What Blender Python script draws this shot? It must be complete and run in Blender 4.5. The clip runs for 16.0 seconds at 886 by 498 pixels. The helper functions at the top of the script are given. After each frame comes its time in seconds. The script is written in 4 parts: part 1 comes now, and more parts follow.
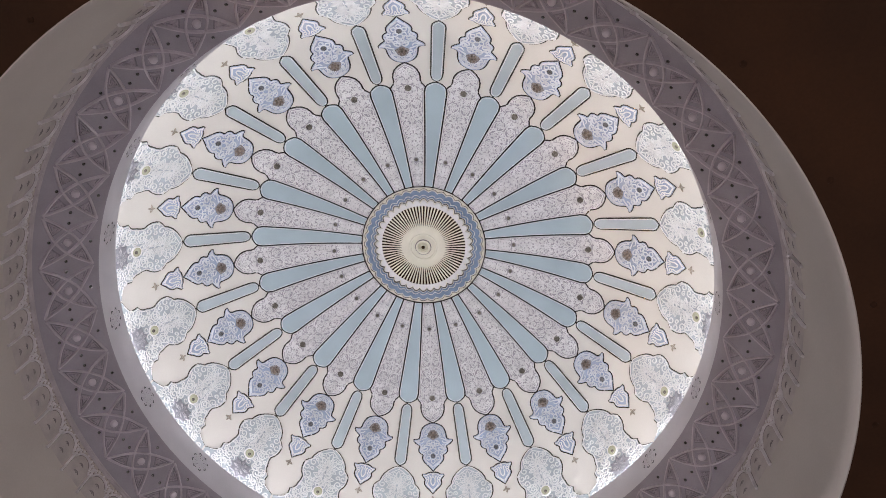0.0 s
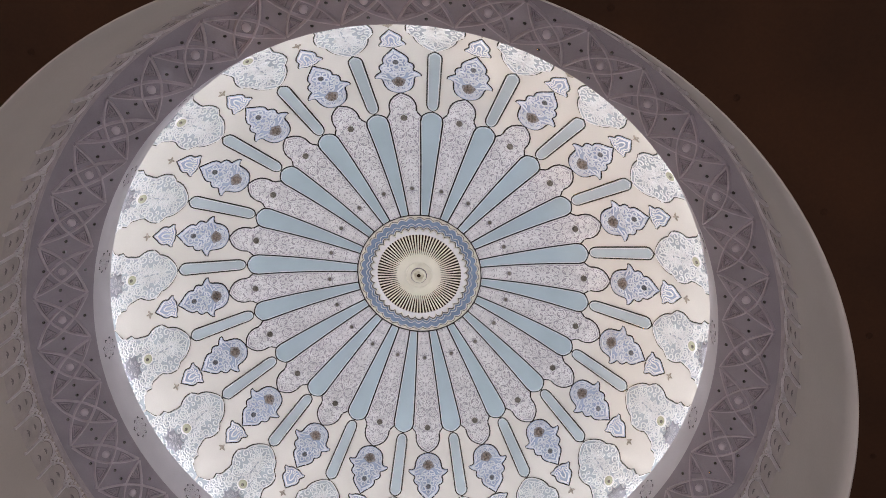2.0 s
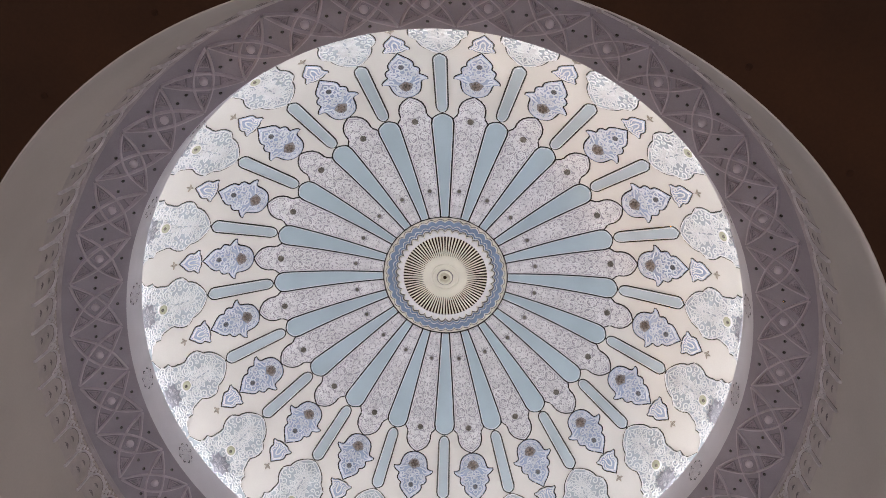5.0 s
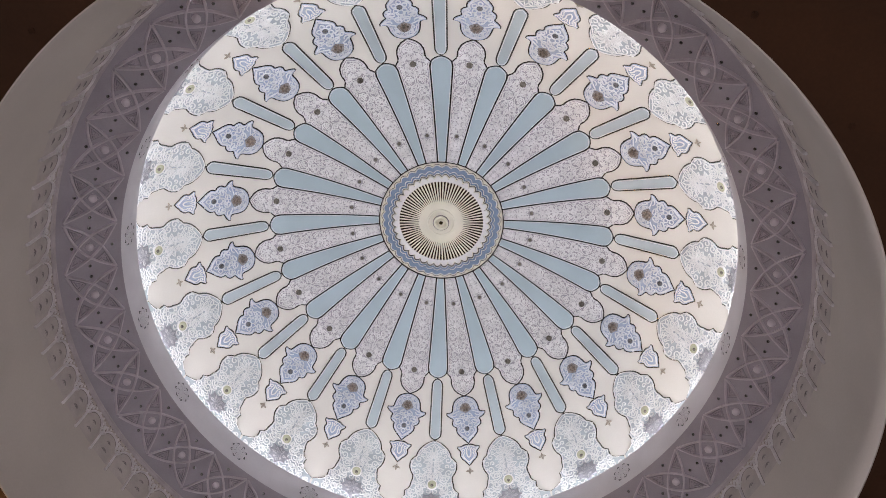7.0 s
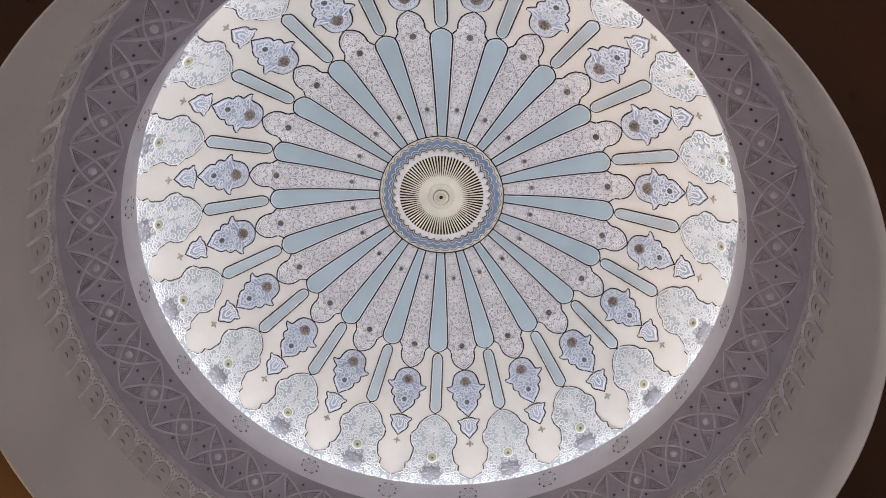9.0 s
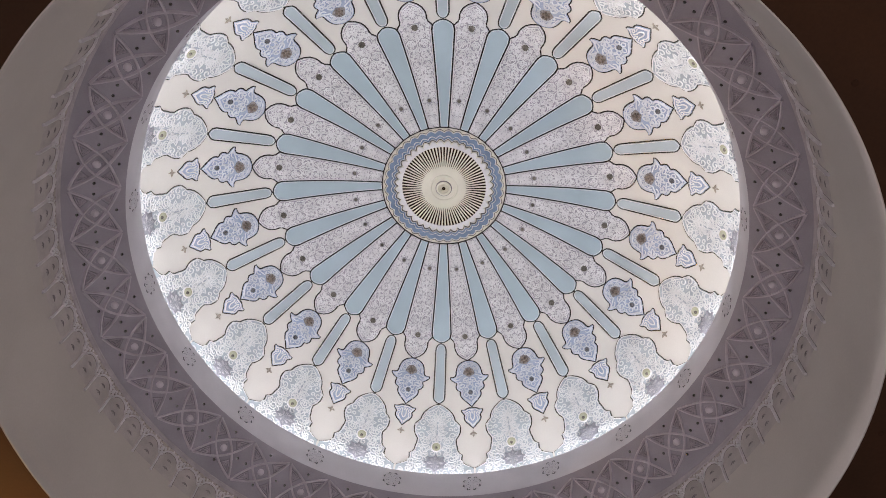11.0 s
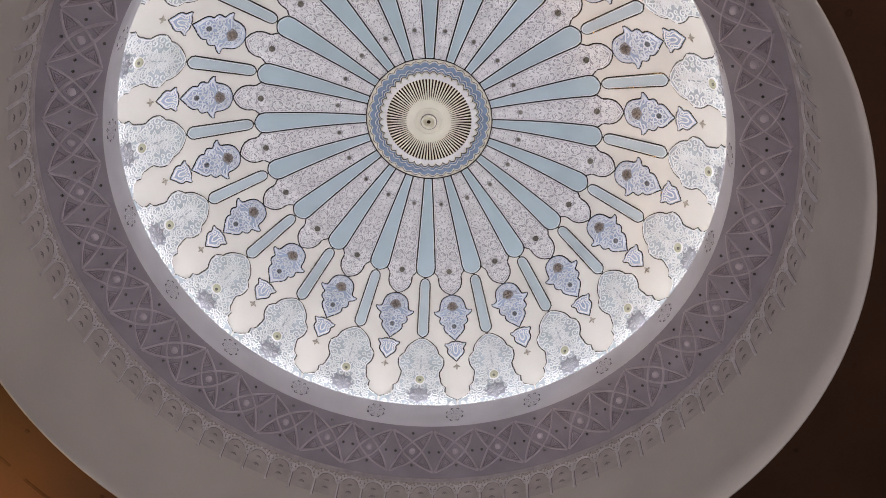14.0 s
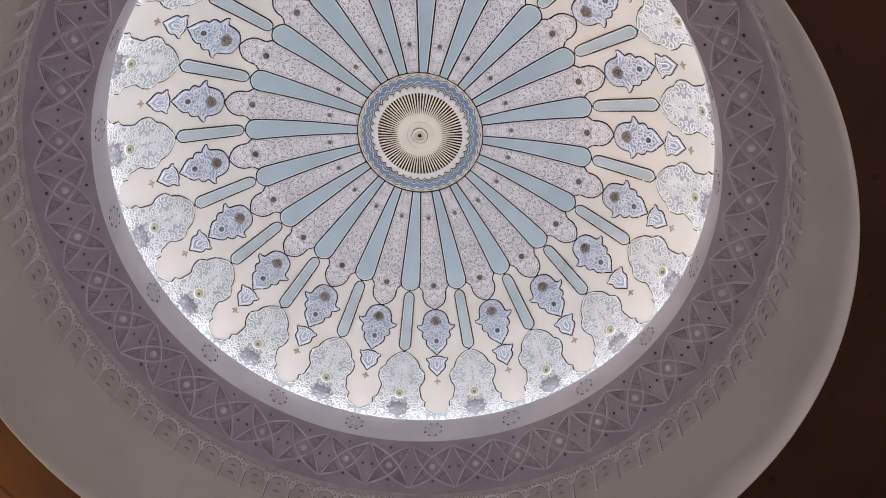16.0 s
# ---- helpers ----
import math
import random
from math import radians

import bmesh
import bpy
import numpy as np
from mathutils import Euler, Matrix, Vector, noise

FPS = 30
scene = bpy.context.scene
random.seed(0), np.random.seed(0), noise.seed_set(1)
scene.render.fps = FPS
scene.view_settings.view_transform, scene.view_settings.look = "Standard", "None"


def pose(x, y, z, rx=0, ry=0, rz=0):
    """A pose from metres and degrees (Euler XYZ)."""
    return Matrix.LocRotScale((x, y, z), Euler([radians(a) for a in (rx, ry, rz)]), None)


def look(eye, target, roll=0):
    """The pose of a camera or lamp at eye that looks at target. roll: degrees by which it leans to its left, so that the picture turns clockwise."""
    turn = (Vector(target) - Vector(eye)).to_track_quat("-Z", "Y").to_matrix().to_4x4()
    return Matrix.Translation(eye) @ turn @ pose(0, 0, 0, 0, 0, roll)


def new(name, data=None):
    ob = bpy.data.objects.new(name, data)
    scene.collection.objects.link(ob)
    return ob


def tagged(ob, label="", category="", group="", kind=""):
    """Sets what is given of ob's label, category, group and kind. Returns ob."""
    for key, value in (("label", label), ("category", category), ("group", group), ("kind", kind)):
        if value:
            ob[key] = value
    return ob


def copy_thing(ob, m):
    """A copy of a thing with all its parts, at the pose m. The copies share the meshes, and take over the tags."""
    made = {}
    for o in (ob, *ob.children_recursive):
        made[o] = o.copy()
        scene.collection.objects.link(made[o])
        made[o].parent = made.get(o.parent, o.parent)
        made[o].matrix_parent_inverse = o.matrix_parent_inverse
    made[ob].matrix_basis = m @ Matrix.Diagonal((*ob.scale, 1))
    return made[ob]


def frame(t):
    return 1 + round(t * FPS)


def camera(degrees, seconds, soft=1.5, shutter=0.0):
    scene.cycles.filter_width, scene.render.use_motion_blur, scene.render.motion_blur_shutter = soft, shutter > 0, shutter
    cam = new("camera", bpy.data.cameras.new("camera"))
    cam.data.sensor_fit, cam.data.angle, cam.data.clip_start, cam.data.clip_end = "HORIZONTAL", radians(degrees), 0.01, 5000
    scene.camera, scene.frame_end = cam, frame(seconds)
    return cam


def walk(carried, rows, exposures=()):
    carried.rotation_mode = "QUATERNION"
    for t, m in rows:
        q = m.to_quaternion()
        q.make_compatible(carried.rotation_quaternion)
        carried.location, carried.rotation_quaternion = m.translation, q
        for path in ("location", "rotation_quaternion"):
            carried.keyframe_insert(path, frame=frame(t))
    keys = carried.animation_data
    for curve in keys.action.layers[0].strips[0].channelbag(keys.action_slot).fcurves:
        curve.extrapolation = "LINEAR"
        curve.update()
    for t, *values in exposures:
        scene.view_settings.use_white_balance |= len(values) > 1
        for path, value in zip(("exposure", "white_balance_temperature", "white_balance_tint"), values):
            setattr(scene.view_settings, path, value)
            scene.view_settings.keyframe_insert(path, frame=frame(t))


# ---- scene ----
cam = camera(62.29, 16.0, soft=0.6)
walk(cam, [
    (0.0, pose(0.916, -5.220, 1.593, 159.481, -4.194, -5.375)),
    (0.5, pose(0.903, -5.212, 1.611, 160.639, -4.209, -5.614)),
    (1.0, pose(0.901, -5.242, 1.595, 161.216, -4.062, -5.577)),
    (1.5, pose(0.915, -5.252, 1.586, 161.644, -4.063, -5.392)),
    (2.0, pose(0.885, -5.267, 1.594, 161.528, -3.800, -5.594)),
    (2.5, pose(0.875, -5.276, 1.590, 162.138, -3.808, -5.459)),
    (3.0, pose(0.873, -5.294, 1.591, 162.570, -3.659, -5.335)),
    (3.2, pose(0.868, -5.292, 1.589, 162.883, -3.561, -5.302)),
    (5.3, pose(0.871, -5.269, 1.609, 160.368, -3.713, 0.929)),
    (5.5, pose(0.875, -5.271, 1.601, 159.770, -3.726, 1.068)),
    (6.0, pose(0.886, -5.280, 1.608, 158.877, -3.647, 0.124)),
    (6.5, pose(0.889, -5.299, 1.623, 157.986, -3.955, 0.127)),
    (7.0, pose(0.892, -5.290, 1.653, 156.838, -3.839, -0.682)),
    (7.5, pose(0.891, -5.275, 1.608, 156.384, -3.668, -0.049)),
    (8.0, pose(0.903, -5.256, 1.595, 155.839, -3.993, 0.492)),
    (8.5, pose(0.917, -5.234, 1.593, 155.411, -4.534, 0.637)),
    (9.0, pose(0.917, -5.206, 1.609, 155.219, -3.934, -0.656)),
    (9.2, pose(0.912, -5.223, 1.580, 155.151, -4.150, -0.543)),
    (11.3, pose(0.882, -5.198, 1.552, 154.258, -3.857, -0.308)),
    (11.5, pose(0.877, -5.186, 1.557, 153.747, -3.878, -0.326)),
    (12.0, pose(0.858, -5.173, 1.544, 152.610, -3.691, 0.019)),
    (12.5, pose(0.881, -5.138, 1.553, 150.972, -3.593, -0.341)),
    (13.0, pose(0.866, -5.125, 1.563, 149.846, -3.543, -0.253)),
    (13.5, pose(0.881, -5.123, 1.562, 149.735, -3.232, -1.420)),
    (14.0, pose(0.894, -5.120, 1.570, 149.812, -3.021, -1.238)),
    (14.5, pose(0.911, -5.119, 1.603, 149.021, -2.881, -3.907)),
    (15.0, pose(0.892, -5.119, 1.597, 149.473, -2.005, -4.564)),
    (15.5, pose(0.885, -5.126, 1.585, 150.461, -2.542, -4.336)),
    (16.0, pose(0.890, -5.143, 1.595, 150.951, -3.242, -3.874)),
])

# ---------------------------------------------------------------- light
DATUM = 13.43      # height of the downlight ring of the dome above the floor
world = bpy.data.worlds.new("world")
scene.world = world
world.use_nodes = True
world.node_tree.nodes["Background"].inputs[0].default_value = (0.01, 0.008, 0.006, 1)
world.node_tree.nodes["Background"].inputs[1].default_value = 0.2
scene.view_settings.exposure = 0.0
COVE_POWER = 21.2          # strip light hidden behind the fascia ring
ROOM_POWER = 1640.0         # warm uplight in the hall


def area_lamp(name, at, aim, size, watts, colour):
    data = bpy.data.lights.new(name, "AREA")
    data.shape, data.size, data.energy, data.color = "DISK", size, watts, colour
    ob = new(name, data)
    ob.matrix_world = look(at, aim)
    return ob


uplight = bpy.data.lights.new("hall_uplight", "SPOT")
uplight.energy, uplight.color, uplight.spot_size, uplight.spot_blend, uplight.shadow_soft_size = ROOM_POWER, (1.0, 0.55, 0.15), radians(84), 0.9, 0.2
new("hall_uplight", uplight).matrix_world = look((-8.3, 4.7, 6.0), (-6.7, 3.7, 8.85))

HALL_FILL_POWER = 1390.0         # unseen lamps added to bounce fill light off the hall floor
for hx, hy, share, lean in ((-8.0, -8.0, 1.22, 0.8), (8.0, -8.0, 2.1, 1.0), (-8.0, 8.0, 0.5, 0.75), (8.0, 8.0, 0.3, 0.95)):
    area_lamp("hall_fill_lamp", (hx, hy, 8.7), (hx * lean, hy * lean, 0), 1.2, HALL_FILL_POWER * share, (0.98, 0.925, 0.98))

# ---------------------------------------------------------------- materials


def material(name, colour, rough=0.7, metal=0.0, vary=0.12, scale=3.0, grain=60.0, bump=0.15, dist=0.004, tint=None, island=0.0, spec=0.5):
    """A procedural surface: broad stains and fine grain over the base colour, with a fine relief."""
    m = bpy.data.materials.new(name)
    m.use_nodes = True
    nt = m.node_tree
    n, l = nt.nodes, nt.links
    b = n["Principled BSDF"]
    co = n.new("ShaderNodeTexCoord")
    geo = n.new("ShaderNodeNewGeometry")
    broad = n.new("ShaderNodeTexNoise")
    broad.inputs["Scale"].default_value, broad.inputs["Detail"].default_value = scale, 5
    fine = n.new("ShaderNodeTexNoise")
    fine.inputs["Scale"].default_value, fine.inputs["Detail"].default_value = grain, 3
    l.new(geo.outputs["Position"], broad.inputs["Vector"])
    l.new(geo.outputs["Position"], fine.inputs["Vector"])
    ramp = n.new("ShaderNodeValToRGB")
    c2 = tint or tuple(c * (1 - 2 * vary) for c in colour)
    ramp.color_ramp.elements[0].position, ramp.color_ramp.elements[1].position = 0.35, 0.65
    ramp.color_ramp.elements[0].color, ramp.color_ramp.elements[1].color = (*c2, 1), (*colour, 1)
    l.new(broad.outputs["Fac"], ramp.inputs["Fac"])
    mix = n.new("ShaderNodeMix")
    mix.data_type, mix.blend_type = "RGBA", "MULTIPLY"
    mix.inputs[0].default_value = 1.0
    grey = n.new("ShaderNodeMapRange")
    grey.inputs["From Min"].default_value, grey.inputs["From Max"].default_value = 0.3, 0.7
    grey.inputs["To Min"].default_value, grey.inputs["To Max"].default_value = 1 - vary, 1.0
    l.new(fine.outputs["Fac"], grey.inputs["Value"])
    l.new(ramp.outputs["Color"], mix.inputs[6])
    l.new(grey.outputs["Result"], mix.inputs[7])
    last = mix.outputs[2]
    if island:
        info = n.new("ShaderNodeObjectInfo")
        mr = n.new("ShaderNodeMapRange")
        mr.inputs["To Min"].default_value, mr.inputs["To Max"].default_value = 1 - island, 1.0
        l.new(info.outputs["Random"], mr.inputs["Value"])
        mx = n.new("ShaderNodeMix")
        mx.data_type, mx.blend_type = "RGBA", "MULTIPLY"
        mx.inputs[0].default_value = 1.0
        l.new(last, mx.inputs[6])
        l.new(mr.outputs["Result"], mx.inputs[7])
        last = mx.outputs[2]
    l.new(last, b.inputs["Base Color"])
    rr = n.new("ShaderNodeMapRange")
    rr.inputs["To Min"].default_value, rr.inputs["To Max"].default_value = max(0.02, rough - 0.1), min(1, rough + 0.1)
    l.new(broad.outputs["Fac"], rr.inputs["Value"])
    l.new(rr.outputs["Result"], b.inputs["Roughness"])
    b.inputs["Metallic"].default_value = metal
    b.inputs["Specular IOR Level"].default_value = spec
    bp = n.new("ShaderNodeBump")
    bp.inputs["Strength"].default_value, bp.inputs["Distance"].default_value = bump, dist
    l.new(fine.outputs["Fac"], bp.inputs["Height"])
    l.new(bp.outputs["Normal"], b.inputs["Normal"])
    return m


def glow(name, colour, strength):
    m = bpy.data.materials.new(name)
    m.use_nodes = True
    b = m.node_tree.nodes["Principled BSDF"]
    b.inputs["Base Color"].default_value = (0.8, 0.8, 0.8, 1)
    b.inputs["Emission Color"].default_value = (*colour, 1)
    b.inputs["Emission Strength"].default_value = strength
    return m


CREAM = material("cream_plaster", (0.715, 0.69, 0.655), 0.75, vary=0.035, scale=1.3, grain=45)
WHITE = material("white_relief", (0.84, 0.83, 0.845), 0.6, vary=0.05, scale=4)
PALE = material("pale_relief", (0.81, 0.82, 0.835), 0.6, vary=0.06, scale=4)
FROST = material("blue_white_relief", (0.79, 0.815, 0.88), 0.6, vary=0.08, scale=6)
LACE = material("lilac_white_relief", (0.90, 0.89, 0.92), 0.6, vary=0.08, scale=5)
DARK = material("dark_gilt_line", (0.10, 0.09, 0.085), 0.25, metal=0.9, vary=0.2, scale=8)
GILT = material("worn_gilt_line", (0.26, 0.24, 0.205), 0.11, metal=1.0, vary=0.2, scale=6, bump=0.05)
DARKGILT = material("dark_worn_gilt_line", (0.17, 0.16, 0.145), 0.12, metal=1.0, vary=0.2, scale=6, bump=0.05)
BLUE = material("pale_blue_paint", (0.44, 0.55, 0.62), 0.6, vary=0.05, scale=1.2, island=0.06)
BARBLUE = material("grey_blue_bar_paint", (0.49, 0.57, 0.625), 0.6, vary=0.06, scale=1.5, island=0.08)
DEEPBLUE = material("slate_blue_paint", (0.225, 0.305, 0.45), 0.6, vary=0.1, scale=6)
LILAC = material("lilac_paint", (0.46, 0.445, 0.485), 0.7, vary=0.08, scale=5, tint=(0.43, 0.425, 0.475), island=0.08)
PERI = material("periwinkle_paint", (0.38, 0.465, 0.65), 0.65, vary=0.1, scale=9, tint=(0.47, 0.54, 0.67), island=0.1)
ICE = material("ice_blue_paint", (0.53, 0.595, 0.65), 0.7, vary=0.08, scale=4, island=0.08)
STARBLUE = material("grey_blue_paint", (0.37, 0.37, 0.42), 0.7, vary=0.1, scale=7)
GOLD = material("aged_gilding", (0.46, 0.37, 0.32), 0.5, metal=0.3, vary=0.35, scale=25, grain=120, island=0.3)
FINIAL = material("pale_aged_gilding", (0.50, 0.44, 0.37), 0.5, metal=0.2, vary=0.2, scale=20)
BRONZE = material("dull_bronze", (0.36, 0.325, 0.285), 0.5, metal=0.3, vary=0.3, scale=25, island=0.35)
FASCIA = material("grey_white_fascia", (0.75, 0.72, 0.76), 0.7, vary=0.05, scale=1.5)
MAUVE = material("mauve_frieze", (0.43, 0.395, 0.445), 0.75, vary=0.08, scale=1.6, grain=50)
MAUVELINE = material("mauve_relief", (0.66, 0.60, 0.65), 0.6, vary=0.08, scale=5)
DRUM = material("grey_cream_plaster", (0.565, 0.505, 0.455), 0.8, vary=0.05, scale=0.7, grain=40)
ARCADE = material("mauve_grey_relief", (0.84, 0.79, 0.80), 0.7, vary=0.1, scale=5)
BEADING = material("mauve_grey_beading", (0.60, 0.54, 0.56), 0.7, vary=0.1, scale=5)
CEILING = material("brown_ceiling", (0.049, 0.021, 0.0098), 0.85, vary=0.14, scale=0.8, grain=30, spec=0.15)
BOSS = material("smooth_mauve_boss", (0.74, 0.68, 0.73), 0.3, vary=0.05, scale=6)
CARVED = material("mid_mauve_carving", (0.57, 0.51, 0.565), 0.7, vary=0.1, scale=8)
# darker mauve that paints shade into the frieze's carved lobes
LOBE_SHADE = material("dark_mauve_carving_shade", (0.335, 0.30, 0.34), 0.75, vary=0.1, scale=8)
NICHE = material("mauve_niche", (0.555, 0.491, 0.465), 0.8, vary=0.1, scale=4)
# colours the sprigs, and the shade painted on the arcade and the rose's hub
SPRIG_SHADE = material("grey_mauve_sprig_and_shade", (0.27, 0.235, 0.24), 0.8, vary=0.1, scale=6)
PEWTER = material("grey_blue_gilding", (0.30, 0.30, 0.33), 0.5, metal=0.3, vary=0.3, scale=25, island=0.35)
PEWTERPALE = material("pale_grey_vein", (0.52, 0.52, 0.57), 0.7, vary=0.1, scale=8)
CALYX = material("brown_grey_calyx", (0.40, 0.37, 0.38), 0.7, vary=0.25, scale=30)
SLIT = material("dark_slit", (0.10, 0.10, 0.12), 0.8, vary=0.2, scale=6)
IVORY = material("ivory_plaster", (0.85, 0.82, 0.70), 0.6, vary=0.04, scale=3)
BLACK = material("brown_black_recess", (0.042, 0.027, 0.014), 0.8, vary=0.2, scale=9, spec=0.05)
UMBER = material("dark_umber_trim", (0.043, 0.019, 0.0095), 0.8, vary=0.2, scale=9, spec=0.1)
STUD = material("dark_mirror_stud", (0.22, 0.21, 0.21), 0.05, metal=1.0, vary=0.05, scale=9, bump=0.0)
LAMPGLASS = material("pale_green_lamp_glass", (0.56, 0.57, 0.42), 0.3, vary=0.1, scale=9)
FLOOR = material("pale_marble", (0.40, 0.385, 0.375), 0.25, vary=0.12, scale=0.8, grain=12, bump=0.02)
WALL = material("brown_wall", (0.05, 0.038, 0.03), 0.8, vary=0.06, scale=0.7)
STRIP = glow("cove_strip", (0.985, 0.97, 0.99), COVE_POWER)

# ---------------------------------------------------------------- surfaces of revolution


class Turned:
    """A surface turned about the dome's axis. Its places are (x, v, h): metres sideways, metres down the profile,
    metres proud of it; x = 0 points to -Y."""

    def __init__(self, profile):
        p = np.array(profile, float)
        self.r, self.z = p[:, 0], p[:, 1] + DATUM
        self.v = np.concatenate([[0], np.cumsum(np.hypot(np.diff(self.r), np.diff(self.z)))])
        self.end = self.v[-1]

    def radius(self, v):
        return float(np.interp(v, self.v, self.r))

    def at_radius(self, r):
        return float(np.interp(r, self.r, self.v))

    def place(self, x, v, h=0.0, turn=0.0):
        e = 0.01
        a, b = max(v - e, 0), min(v + e, self.end)
        r, z = np.interp(v, self.v, self.r), np.interp(v, self.v, self.z)
        tr, tz = np.interp(b, self.v, self.r) - np.interp(a, self.v, self.r), np.interp(b, self.v, self.z) - np.interp(a, self.v, self.z)
        k = math.hypot(tr, tz) or 1
        ang = x / max(r, 0.05) + turn
        rr, zz = r + h * tz / k, z - h * tr / k
        return (rr * math.sin(ang), -rr * math.cos(ang), zz)


def dome_profile(n=80):
    out = []
    for i in range(n + 1):
        r = 5.24 * math.sin(i / n * math.pi / 2)
        out.append((r, -0.9 + 2.87 * math.sqrt(max(0, 1 - (r / 5.24) ** 2.2))))
    return out


def bend(p0, pm, p1, n=12):
    """A quadratic profile through three points."""
    out = []
    for i in range(n + 1):
        t = i / n
        out.append(tuple(a * (1 - t) * (1 - 2 * t) + 4 * m * t * (1 - t) + b * t * (2 * t - 1) for a, m, b in zip(p0, pm, p1)))
    return out


DOME = Turned(dome_profile())
RING = Turned([(4.945, -0.82), (4.895, -1.475)])
FRIEZE = Turned(bend((4.895, -1.475), (5.255, -1.825), (5.59, -2.13)))
WALLTOP = Turned([(5.595, -2.13), (5.502, -4.58)])

# ---------------------------------------------------------------- mesh helpers


class Mesh:
    """Collects faces of one mesh."""

    def __init__(self):
        self.verts, self.faces = [], []

    def add(self, verts, faces):
        o = len(self.verts)
        self.verts += [tuple(v) for v in verts]
        self.faces += [tuple(o + i for i in f) for f in faces]
        return self

    def grid(self, rows, closed=False):
        n = len(rows[0])
        faces = []
        for i in range(len(rows) - 1):
            for j in range(n if closed else n - 1):
                a, b = i * n + j, i * n + (j + 1) % n
                faces.append((a, b, b + n, a + n))
        return self.add([v for row in rows for v in row], faces)

    def data(self, name, mat, origin=None, smooth=True):
        me = bpy.data.meshes.new(name)
        vs = self.verts
        if origin is not None:
            inv = origin.inverted()
            vs = [inv @ Vector(v) for v in vs]
        me.from_pydata(vs, [], self.faces)
        me.materials.append(mat)
        if smooth:
            me.polygons.foreach_set("use_smooth", [True] * len(me.polygons))
            me.set_sharp_from_angle(angle=radians(40))
        me.update()
        return me


def thing(name, origin, label, category, group=""):
    ob = new(name)
    ob.empty_display_size = 0.1
    ob.matrix_world = origin
    return tagged(ob, label, category, group)


def part(name, mesh, mat, parent, label="", origin=None, smooth=True):
    """Links a mesh as one part under its thing; the mesh is given in the place's metres."""
    ob = new(name, mesh.data(name, mat, origin, smooth))
    ob.parent = parent
    return tagged(ob, label)


def spin(ob, count, turn0, step):
    """Copies of a thing round the dome's axis."""
    base = ob.matrix_basis.copy()
    for i in range(1, count):
        copy_thing(ob, Matrix.Rotation(turn0 + i * step, 4, "Z") @ base)


def thick_shell(surface, sides, rows, v0, thick=0.14):
    """The surface with its thickness: the inner face, its lower edge and the outer face."""
    vs = [v0 + (surface.end - v0) * i / rows for i in range(rows + 1)]
    out = [[surface.place(0, v, 0.0, 2 * math.pi * j / sides) for j in range(sides)] for v in vs]
    out += [[surface.place(0, v, -thick, 2 * math.pi * j / sides) for j in range(sides)] for v in reversed(vs[::4])]
    return Mesh().grid(out, True)


def lathe(profile, sides=160):
    """A closed or open profile of (r, z) turned about the axis."""
    m = Mesh()
    rows = [[(r * math.sin(2 * math.pi * j / sides), -r * math.cos(2 * math.pi * j / sides), z + DATUM) for j in range(sides)] for r, z in profile]
    return m.grid(rows, True)


def width_at(outline, v):
    xs, vs = [p[0] for p in outline], [p[1] for p in outline]
    return float(np.interp(v, vs, xs))


def smooth_line(points, times=1):
    """Rounds the corners of an open line, keeping its ends."""
    for _ in range(times):
        out = [points[0]]
        for a, b in zip(points[:-1], points[1:]):
            out.append((0.75 * a[0] + 0.25 * b[0], 0.75 * a[1] + 0.25 * b[1]))
            out.append((0.25 * a[0] + 0.75 * b[0], 0.25 * a[1] + 0.75 * b[1]))
        out.append(points[-1])
        points = out
    return points


def panel(mesh, surface, outline, h, cols=6, step=0.08):
    """A raised panel, symmetric about x = 0, whose half width runs along its outline of (x, v)."""
    vs = sorted({round(p[1], 4) for p in outline})
    fine = []
    for a, b in zip(vs[:-1], vs[1:]):
        n = max(1, math.ceil((b - a) / step))
        fine += [a + (b - a) * i / n for i in range(n)]
    fine.append(vs[-1])
    rows = []
    for v in fine:
        w = max(width_at(outline, v), 0.002)
        row = [surface.place(-w, v, 0.0)]
        row += [surface.place(-w + 2 * w * j / cols, v, h) for j in range(cols + 1)]
        row += [surface.place(w, v, 0.0)]
        rows.append(row)
    return mesh.grid(rows)


def ridge(mesh, surface, line, width, h0, h1, closed=False):
    """A rounded ridge along a line of (x, v)."""
    n = len(line)
    rows = []
    for i in range(n):
        a = line[i - 1] if (i > 0 or closed) else line[i]
        b = line[(i + 1) % n] if (i < n - 1 or closed) else line[i]
        dx, dv = b[0] - a[0], b[1] - a[1]
        k = math.hypot(dx, dv) or 1
        nx, nv = -dv / k * width / 2, dx / k * width / 2
        x, v = line[i]
        rows.append([surface.place(x - nx, v - nv, h0), surface.place(x - 0.45 * nx, v - 0.45 * nv, h1),
                     surface.place(x + 0.45 * nx, v + 0.45 * nv, h1), surface.place(x + nx, v + nv, h0)])
    if closed:
        rows.append(rows[0])
    return mesh.grid(rows)


def loop_of(outline, grow=0.0):
    """The closed line round a symmetric outline, grown outwards by some metres."""
    half = outline
    n = len(half)
    out = []
    for i, (x, v) in enumerate(half):
        a, b = half[max(i - 1, 0)], half[min(i + 1, n - 1)]
        dx, dv = b[0] - a[0], b[1] - a[1]
        k = math.hypot(dx, dv) or 1
        nx, nv = dv / k, -dx / k
        if i == 0 and x < 1e-6:
            nx, nv = 0, -1
        if i == n - 1 and x < 1e-6:
            nx, nv = 0, 1
        out.append((max(x + nx * grow, 0.0), v + nv * grow))
    left = [(-x, v) for x, v in reversed(out) if x > 1e-6]
    if out[0][0] <= 1e-6:
        return out + left
    return out + left


